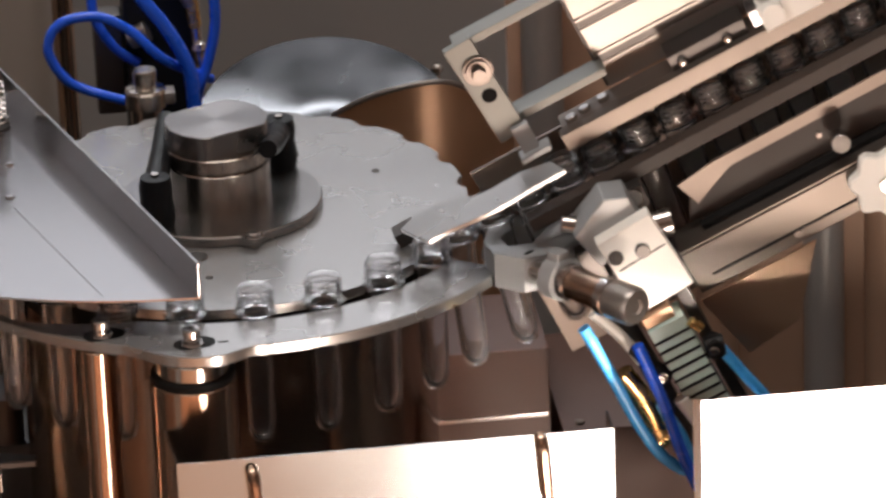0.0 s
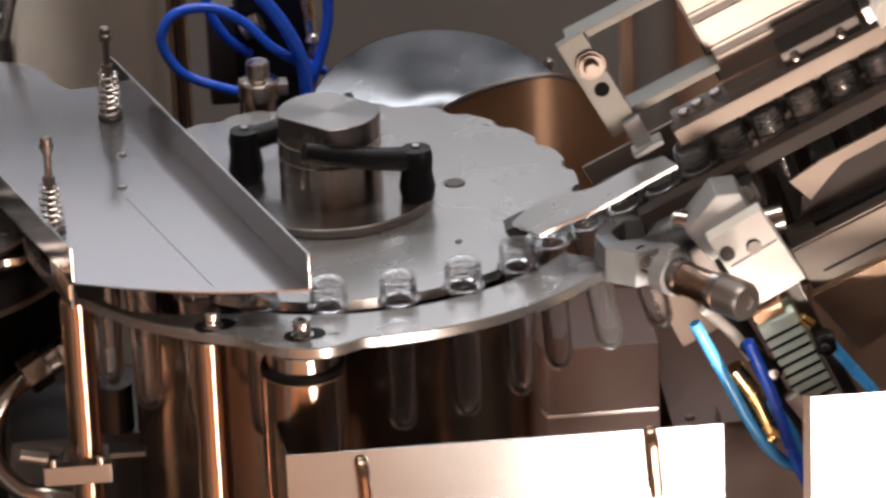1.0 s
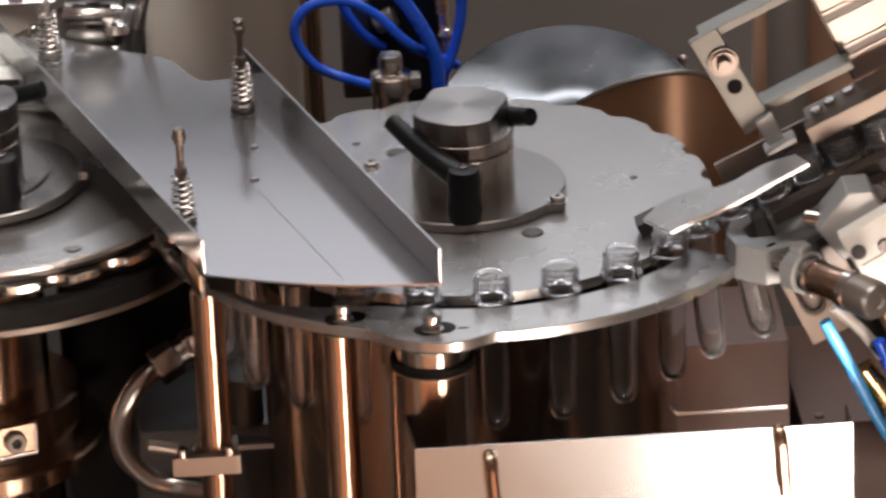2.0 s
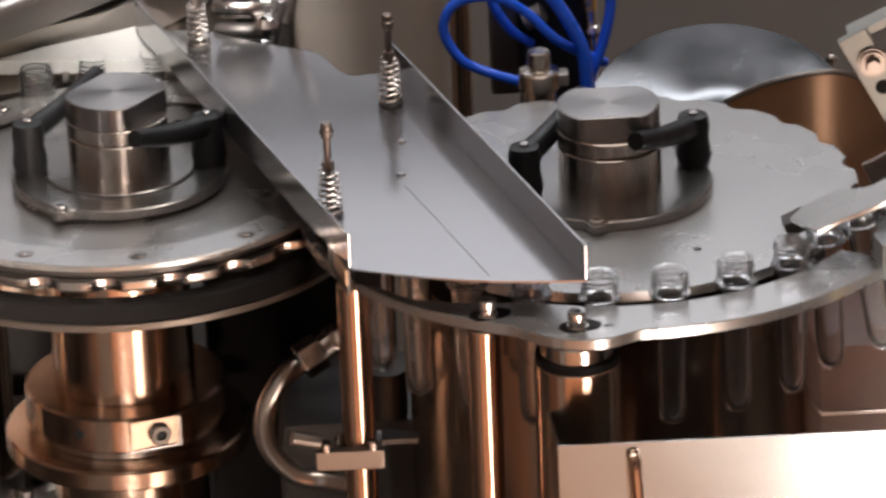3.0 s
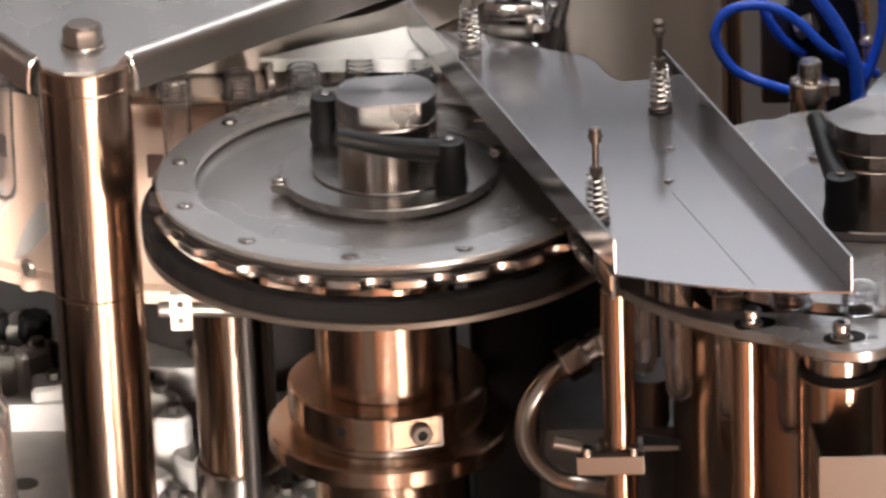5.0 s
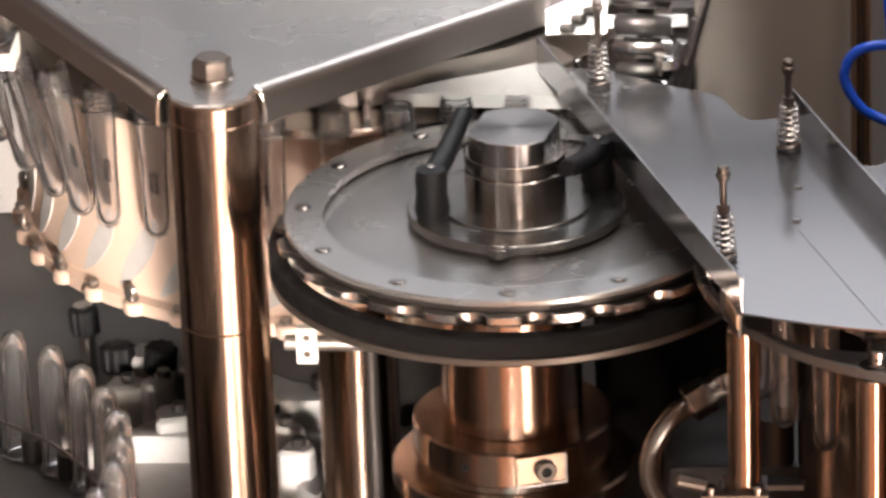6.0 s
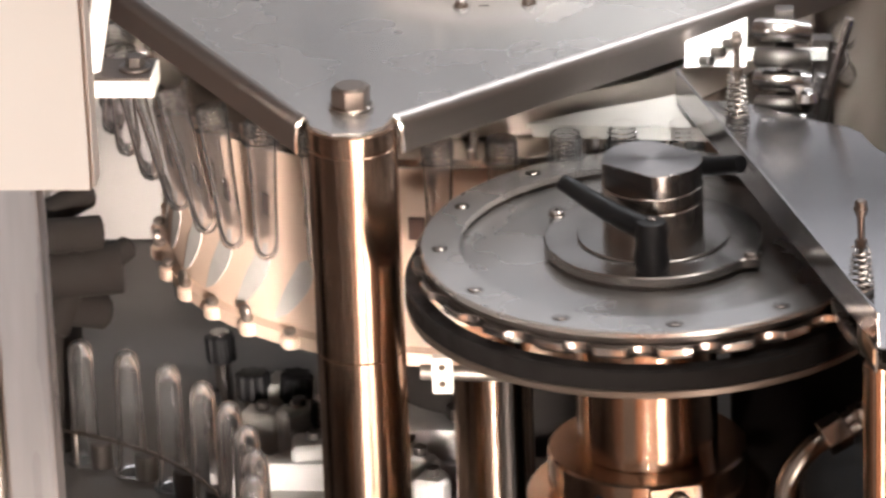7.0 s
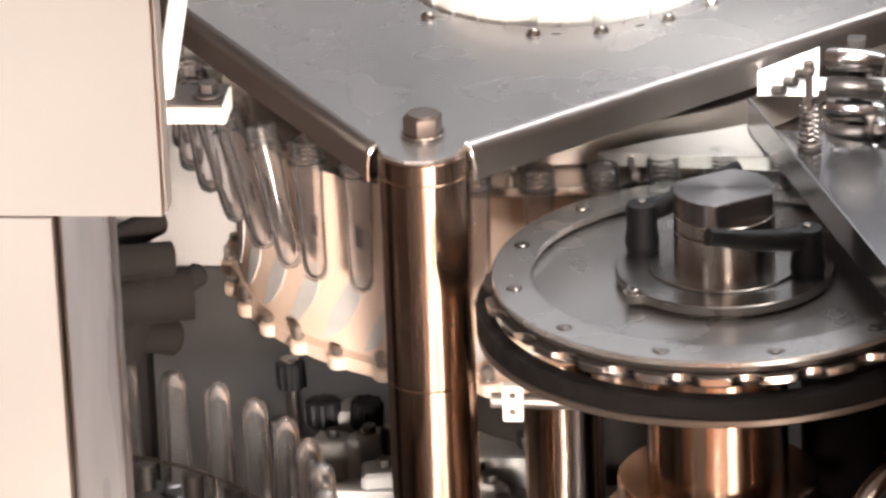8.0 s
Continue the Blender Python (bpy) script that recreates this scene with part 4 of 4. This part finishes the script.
# ---- small fittings on the base below the carousel ----
rnd = random.Random(5)
for k in range(11):
    x, y, r, h = -0.81 + 0.013 * k + rnd.uniform(-0.01, 0.01), rnd.uniform(0.56, 0.70), rnd.uniform(0.009, 0.016), rnd.uniform(0.03, 0.07)
    g = thing("locking_knob", "small dark ribbed locking knob on the base", "knob", (x, y, 0), "knobs on the base")
    g.rotation_euler = (rnd.uniform(-0.1, 0.1), rnd.uniform(-0.1, 0.1), rnd.uniform(0, 3))
    part("stem", disc(r * 0.6, 0.58, 0.58 + h * 0.7, 0.001, 16), CHROME, g)
    part("head", prism([((r + 0.0015 * math.cos(8 * a)) * math.cos(a), (r + 0.0015 * math.cos(8 * a)) * math.sin(a)) for a in [math.pi * j / 24 for j in range(48)]], 0.58 + h * 0.6, 0.58 + h, 0.002), BLACK, g)
    if k % 2:
        part("cap", disc(r * 0.7, 0.58 + h, 0.58 + h + 0.004, 0.001, 16), CHROME, g)
for x, y in ((-0.632, 0.49), (-0.618, 0.44), (-0.603, 0.40), (-0.625, 0.35), (-0.60, 0.32), (-0.492, 0.36), (-0.50, 0.31), (-0.50, 0.40), (-0.328, 0.47), (-0.30, 0.38), (-0.29, 0.45), (-0.745, 0.60), (-0.76, 0.66), (-0.78, 0.61), (-0.70, 0.56), (-0.655, 0.53), (-0.67, 0.46), (-0.72, 0.50)):
    sx, sy, z, tilt = rnd.uniform(0.012, 0.026), rnd.uniform(0.010, 0.020), rnd.uniform(0.605, 0.66), rnd.uniform(-40, 40)
    g = thing("cast_lug", "bright worn cast lug with a bolt", "lug", (x, y, 0), "cast lugs on the base")
    part("body", prism([(-sx, -sy), (sx * 0.7, -sy), (sx, 0), (sx * 0.5, sy), (-sx * 0.8, sy)], 0.58, z, 0.004, pose(0, 0, 0, 0, 0, tilt)), CAST, g)
    part("bolt", hexa(0.007, z, z + 0.008, 0.0008, pose(0, 0, 0, 0, 0, tilt)), DARKSTEEL, g)

# ---- feed chute, built along its own slope ----
P0 = Vector((0.14326, -0.08683, 1.0))
SLOPE = math.degrees(math.atan2(0.42951, 0.90306))
CH = Matrix.Translation(P0) @ pose(0, 0, 0, 0, -SLOPE, 0.06)


def sloped(name, label, category):
    ob = thing(name, label, category)
    ob.matrix_basis = CH
    return ob


chute = sloped("feed_chute", "sloping steel feed chute with side rails", "feed chute")
part("hold_down_bar", box(0.137, 0.62, -0.010, 0.004, 0.0255, 0.0395, 0.0008), BAR, chute, "bright machined hold-down bar")
part("hold_down_cap", box(0.140, 0.60, 0.004, 0.029, 0.032, 0.0395, 0.0008), CHUTE, chute)
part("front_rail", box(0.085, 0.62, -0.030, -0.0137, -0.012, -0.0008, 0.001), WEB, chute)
part("back_rail", box(0.02, 0.62, 0.0137, 0.030, -0.012, -0.0008, 0.001), CHUTE, chute)
part("back_web", box(0.06, 0.62, 0.030, 0.034, -0.145, 0.03, 0.001), CHUTE, chute)
# Matte dark colour in place of the dark reflections in this plate.
part("front_web", prism([(0.20, -0.047), (0.228, -0.026), (0.62, -0.026), (0.62, -0.064), (0.192, -0.064)], 0.030, 0.0325, 0.0004, Matrix(((1, 0, 0, 0), (0, 0, -1, 0), (0, 1, 0, 0), (0, 0, 0, 1)))), WEB, chute, "front web coloured matte dark in place of reflections")
# Tan strip shaped as the pale reflection along the web.
part("web_reflection", prism([(0.197, -0.030), (0.226, -0.026), (0.62, -0.022), (0.62, -0.033), (0.24, -0.036), (0.205, -0.052)], 0.0328, 0.0345, 0.0004, Matrix(((1, 0, 0, 0), (0, 0, -1, 0), (0, 1, 0, 0), (0, 0, 0, 1)))), CHUTE, chute, "tan strip for a reflection in the web")
part("chain_channel", box(0.20, 0.62, -0.045, -0.034, -0.085, -0.0645, 0.001), RUBBER, chute)
bar = part("side_bar", box(0.176, 0.62, -0.060, -0.046, -0.108, -0.072, 0.0012), BAR, chute, "machined aluminium side bar")
part("bar_groove", box(0.19, 0.62, -0.0606, -0.0595, -0.0985, -0.0965, 0), RUBBER, bar)
part("bar_flange", box(0.176, 0.62, -0.060, -0.02, -0.0712, -0.069, 0.0006), BAR, bar)
for x in (0.262, 0.345, 0.43):
    part("bar_screw", rod((x, -0.0625, -0.10), (x, -0.0585, -0.10), 0.003, 14), HEAD, bar)
part("link", box(0.155, 0.175, -0.045, -0.02, -0.028, -0.010, 0.003), DARKSTEEL, chute)
part("link_bolt", rod((0.165, -0.05, -0.016), (0.165, -0.044, -0.016), 0.007, 16), CHROME, chute)
part("cover_sheet", prism([(0.172, -0.112), (0.272, -0.112), (0.232, -0.165), (0.186, -0.172)], 0.058, 0.060, 0.0004, Matrix(((1, 0, 0, 0), (0, 0, -1, 0), (0, 1, 0, 0), (0, 0, 0, 1)))), COPPER, chute, "dark reflective lower cover sheet")
part("web_screw", rod((0.31, -0.0345, -0.048), (0.31, -0.032, -0.048), 0.0024, 12), HEAD, chute)
fl = []
for k in range(56):
    a = 2 * math.pi * k / 56
    fl.append(((0.0255 + 0.0028 * math.cos(7 * a)) * math.cos(a), (0.0255 + 0.0028 * math.cos(7 * a)) * math.sin(a)))
knob = part("clamp_knob", prism(fl, 0, 0.012, 0.0015, pose(0.338, -0.0605, -0.092, 90)), CREAM, chute, "cream fluted clamping knob")
part("knob_screw", disc(0.006, 0.0115, 0.015, 0.001, 14, 0, pose(0.338, -0.0605, -0.092, 90)), CHROME, knob)
part("knob_stud", rod((0.322, -0.045, -0.052), (0.322, -0.062, -0.050), 0.0075, 14), CHROME, chute)
part("leg", box(0.42, 0.46, 0.034, 0.07, -0.75, 0.0, 0.002), DARKSTEEL, chute)

prof = sloped("aluminium_profile", "pale anodised aluminium profile with slots", "profile")
part("body", box(0.186, 0.62, 0.030, 0.085, 0.040, 0.13, 0.0015), ALU, prof)
for z in (0.062, 0.094):
    part("slot", box(0.1865, 0.62, 0.0292, 0.0305, z, z + 0.0055, 0), DARKSTEEL, prof)
    part("slot_lip", box(0.1865, 0.62, 0.0285, 0.0303, z + 0.006, z + 0.0085, 0.0003), ALU, prof)
    part("slot_lip", box(0.1865, 0.62, 0.0285, 0.0303, z - 0.003, z - 0.0005, 0.0003), ALU, prof)
part("end_cap", box(0.184, 0.186, 0.031, 0.084, 0.041, 0.129, 0.0005), DARKSTEEL, prof)
part("hanger", box(0.235, 0.30, 0.0, 0.03, 0.037, 0.052, 0.001), DARKSTEEL, prof)
part("hanger", box(0.305, 0.33, -0.004, 0.03, 0.037, 0.056, 0.001), SHEET, prof)
for x, y in ((0.150, 0.008), (0.162, 0.012), (0.178, 0.014)):
    part("hex_screw", hexa(0.005, 0.0396, 0.044, 0.0005, pose(x, y, 0)), CHROME, prof)
for x in (0.245, 0.283):
    part("cap_nut", lathe([(0, 0.006), (0.003, 0.005), (0.0045, 0)], 14, pose(x, 0.0, 0.044, 90)), CHROME, prof)
part("clamp", joined(box(0.312, 0.36, -0.012, 0.02, 0.0372, 0.056, 0.0015), rod((0.322, -0.018, 0.05), (0.322, -0.010, 0.05), 0.009)), CREAM, prof)

brack = sloped("guide_bracket", "plain steel bracket frame with a washered bolt", "bracket")
end = part("end_plate", box(-0.0115, 0.0115, 0.004, 0.012, -0.044, 0.044, 0.0008, pose(0.1035, 0, 0.096, 0, -3, 0)), DULL, brack)
part("bolt_hole", rod((0.1045, 0.0036, 0.0915), (0.1045, 0.005, 0.0915), 0.0062, 20), RUBBER, end)
part("washer", joined(rod((0.106, 0.001, 0.114), (0.106, 0.0042, 0.114), 0.0118, 28), rod((0.106, -0.0015, 0.114), (0.106, 0.0015, 0.114), 0.0098, 24)), HEAD, end)
part("bolt", rod((0.106, -0.008, 0.114), (0.106, 0.0, 0.114), 0.0058, 6), HEAD, end)
part("top_bar", box(0.098, 0.20, 0.012, 0.034, 0.131, 0.1375, 0.0006), DULL, brack)
part("lower_bar", box(0.112, 0.19, 0.010, 0.034, 0.0585, 0.065, 0.0006), DULL, brack)
part("foot", box(0.106, 0.1195, -0.002, 0.004, 0.0376, 0.060, 0.0006), GREYCAST, brack)
part("foot_pad", box(0.102, 0.127, -0.008, 0.008, 0.0327, 0.0375, 0.0008), GREYCAST, brack)
upper = [(-0.0046, -0.0065), (0.0063, 0.0024), (0.0173, 0.0047), (0.0294, 0.0037), (0.0409, -0.0012), (0.0542, -0.0114), (0.0631, -0.0175), (0.0752, -0.0176), (0.0876, -0.0159), (0.0997, -0.016), (0.1226, -0.0247)]
under = [(0.1306, -0.0508), (0.1016, -0.0521), (0.082, -0.0549), (0.0628, -0.0549), (0.0486, -0.0533), (0.0346, -0.0498), (0.0225, -0.0497), (0.0138, -0.0502)]
part("guide_blade", prism(upper + under, 0.0290, 0.0325, 0.0005), PLATE, brack, "curved grey steel guide blade")
part("guide_blade_stop", box(-0.014, 0.004, 0.014, 0.034, 0.008, 0.02, 0.001), DARKSTEEL, brack)

# ---- adjusting clamp and air valve at the chute's mouth ----
clampu = thing("adjusting_clamp", "grey aluminium clamp block holding a steel shaft", "clamp")
ax = Vector((0.092, -0.118, 0.0)).normalized()
AX = Matrix.Translation((0.210, -0.128, 1.0085)) @ ax.to_track_quat("Z", "Y").to_matrix().to_4x4()
yoke = [(0.187, -0.112), (0.194, -0.086), (0.21, -0.068), (0.235, -0.068), (0.266, -0.103), (0.262, -0.122), (0.240, -0.140), (0.213, -0.150), (0.192, -0.135)]
slot = [(0.200, -0.107), (0.204, -0.124), (0.230, -0.121), (0.251, -0.106), (0.241, -0.088), (0.213, -0.086)]
part("yoke", prism(yoke[:1] + yoke[1:] + [(0.1869, -0.1124)] + slot + [(0.2002, -0.1066)], 0.992, 1.020, 0.0), GREYCAST, clampu, "grey octagonal yoke with a slot")
part("side_arm", prism([(0.236, -0.135), (0.262, -0.118), (0.270, -0.128), (0.248, -0.148)], 0.985, 1.014, 0.001), GREYCAST, clampu)
part("bore", disc(0.0125, 0.012, 0.0145, 0.0003, 28, 0, AX), RUBBER, clampu)
part("shaft", disc(0.0088, -0.03, 0.085, 0.0006, 32, 0, AX), CHROME, clampu)
part("collar", disc(0.0165, 0.036, 0.052, 0.0015, 36, 0, AX), GREYCAST, clampu)
part("collar_lug", box(-0.006, 0.006, 0.012, 0.022, 0.038, 0.050, 0.001, AX), GREYCAST, clampu)
part("collar", disc(0.0142, 0.053, 0.060, 0.001, 36, 0, AX), CHROME, clampu)
part("cylinder", disc(0.0128, 0.060, 0.092, 0.001, 40, 0, AX), POLISH, clampu, "polished cylinder body")
part("end_ring", disc(0.0155, 0.092, 0.100, 0.001, 40, 0, AX), CHROME, clampu)
part("end_cap", lathe([(0, 0.100), (0.0145, 0.100), (0.0152, 0.103), (0.0152, 0.121), (0.013, 0.125), (0.006, 0.1255), (0.005, 0.1235), (0, 0.1235)], 40, AX), ALU, clampu)
part("nib", prism([(-0.06, -0.02), (-0.02, -0.028), (-0.018, -0.012), (-0.045, -0.008)], 0.984, 0.996, 0.001, pose(0.225, -0.09, 0)), GREYCAST, clampu)
part("mount_arm", rod((0.222, -0.098, 0.992), (0.262, -0.10, 1.038), 0.008), GREYCAST, clampu)

valve = sloped("valve_unit", "slim valve block with air hoses and fittings", "valve")
XZ = Matrix(((1, 0, 0, 0), (0, 0, -1, 0), (0, 1, 0, 0), (0, 0, 0, 1)))
part("wedge_block", prism([(0.113, -0.012), (0.146, 0.004), (0.163, -0.003), (0.165, -0.042), (0.120, -0.044)], 0.035, 0.07, 0.001, XZ), GREYCAST, valve, "grey machined wedge block")
part("stop_screw", rod((0.108, -0.05, -0.006), (0.117, -0.052, -0.012), 0.007, 16), CHROME, valve)
part("spacer", rod((0.158, -0.052, -0.04), (0.182, -0.052, -0.046), 0.0115, 24), CHROME, valve)
face = part("mounting_plate", box(0.124, 0.170, -0.086, -0.070, -0.096, -0.028, 0.0012, pose(0, 0, 0, 0, -4, 0)), CREAM, valve, "pale mounting plate")
for x, z in ((0.138, -0.036), (0.158, -0.041)):
    part("socket_screw", rod((x - 0.004, -0.0895, z + 0.001), (x - 0.004, -0.0855, z + 0.001), 0.0056, 18), DARKSTEEL, face)
part("plate_groove", box(0.128, 0.168, -0.0866, -0.0855, -0.0565, -0.055, 0, pose(0, 0, 0, 0, -4, 0)), DARKSTEEL, face)
part("valve_body", box(0.128, 0.158, -0.098, -0.07, -0.185, -0.098, 0.001), VALVE, valve, "pale green valve body")
for k in range(8):
    part("valve_fin", box(0.1275, 0.1585, -0.1, -0.0975, -0.110 - 0.0088 * k, -0.1085 - 0.0088 * k, 0), BLACK, valve)
part("dark_cap", box(0.128, 0.152, -0.094, -0.072, -0.0975, -0.088, 0.001), COPPER, valve)
part("back_strip", box(0.160, 0.170, -0.085, -0.068, -0.20, -0.085, 0.001), DARKSTEEL, valve)
part("elbow_fitting", joined(rod((0.160, -0.096, -0.132), (0.174, -0.096, -0.136), 0.0085, 18), rod((0.167, -0.105, -0.134), (0.167, -0.085, -0.134), 0.0075, 18)), BLACK, valve)
part("port", rod((0.1655, -0.107, -0.133), (0.1655, -0.1035, -0.133), 0.0035, 12), CHROME, valve)
part("elbow_fitting", joined(rod((0.118, -0.094, -0.128), (0.126, -0.094, -0.14), 0.007, 16), rod((0.113, -0.094, -0.105), (0.120, -0.094, -0.13), 0.006, 16)), BLACK, valve)
part("port", rod((0.122, -0.103, -0.135), (0.122, -0.099, -0.135), 0.004, 12), CHROME, valve)
part("brass_body", tube([(0.096, -0.092, -0.12), (0.10, -0.092, -0.15), (0.098, -0.092, -0.185)], 0.0085, 14, 5), BRASS, valve, "brass speed controller")
part("brass_tip", rod((0.088, -0.094, -0.186), (0.104, -0.094, -0.182), 0.0075, 16), BRASS, valve)
part("brass_pin", rod((0.16, -0.1, -0.104), (0.165, -0.1, -0.114), 0.0042, 12), BRASS, valve)
part("cream_tube", tube([(0.098, -0.08, -0.07), (0.108, -0.08, -0.10), (0.112, -0.08, -0.125)], 0.0045, 10, 4), CREAM, valve)
part("tee", rod((0.126, -0.095, -0.16), (0.132, -0.095, -0.20), 0.007, 16), CREAM, valve)
part("carrier_arm", box(0.106, 0.122, -0.06, -0.045, -0.26, -0.03, 0.002), DARKSTEEL, valve)


def hose_on(label, pts, r, material):
    h = sloped("air_hose", label, "hose")
    h["group"] = "air hoses"
    part("tube", tube(pts, r, 12, 7), material, h)


hose_on("light blue air hose bending under the valve", [(0.088, -0.1, -0.068), (0.0885, -0.1, -0.11), (0.088, -0.1, -0.161), (0.092, -0.1, -0.195), (0.104, -0.1, -0.215), (0.112, -0.098, -0.19), (0.108, -0.094, -0.155)], 0.0046, LIGHTBLUE)
hose_on("dark blue air hose along the valve", [(0.117, -0.104, -0.10), (0.113, -0.104, -0.15), (0.106, -0.104, -0.20), (0.103, -0.104, -0.25)], 0.0046, BLUE)
hose_on("light blue air hose behind the tray", [(0.170, -0.096, -0.136), (0.176, -0.096, -0.165), (0.183, -0.096, -0.2), (0.186, -0.09, -0.26)], 0.0046, LIGHTBLUE)
hose_on("light blue air hose between fittings", [(0.101, -0.088, -0.165), (0.107, -0.088, -0.195), (0.108, -0.09, -0.23)], 0.0042, LIGHTBLUE)


# ---- preforms and what moves ----
def upright(c, r, az, z=TOP):
    x, y = ring_xy(c, r, az)
    return pose(x, y, z, 0, 0, az)


ENTRY, N1, N2 = -41.0, 10.2, 8.25


def flow(u):
    """Pose of a preform that is u places past the chute's mouth."""
    if u < 0:
        bend = min(1.0, -u / 3)
        return CH @ pose(-u * 0.0316, 0, 0.0, 0, SLOPE * (1 - 0.75 * bend), 0)
    if u < N1:
        return upright(C1, R1, ENTRY - 15 * u)
    v = u - N1
    if v < N2:
        return upright(C2, R2, -13.8 + 15 * v)
    w = v - N2
    az = -70.0 - 360 / 38 * w
    lean = max(0.0, min(55.0, (-124 - az) * 1.5))
    return upright(C3, R3, az) @ pose(0, 0, 0, lean, 0, 0)


def motions():
    steps = [0.25 * k for k in range(33)]
    walk(star, [(t, pose(C1[0], C1[1], 0, 0, 0, -68 * t)) for t in steps])
    walk(ring2, [(t, pose(C2[0], C2[1], 0, 0, 0, 68 * t)) for t in steps])
    turn = RATE * 360 / 38
    walk(carousel, [(t, pose(C3[0], C3[1], 0, 0, 0, -turn * t)) for t in steps])
    walk(lower, [(t, pose(C4[0], C4[1], 0, 0, 0, RATE * 360 / 37 * t)) for t in steps])
    off = (ENTRY - FIRST) / 15.0
    for k in range(-50, 20):
        u0 = k + (off - math.floor(off))
        if u0 + RATE * 8 < -16:
            continue
        ob = tagged(new("preform", PREFORM), "clear plastic bottle preform with a threaded neck", "preform", "preforms on the line")
        walk(ob, [(t, flow(u0 + RATE * t)) for t in steps])
    for k in range(37):
        ob = tagged(new("preform", PREFORM), "clear plastic preform standing closed end up", "preform", "upturned preforms on the spindle wheel")
        a0 = 360 / 37 * k + 3.0
        walk(ob, [(t, pose(*ring_xy(C4, R4, a0 + RATE * 360 / 37 * t), 0.7935, 180, 0, a0 + RATE * 360 / 37 * t)) for t in steps])


motions()
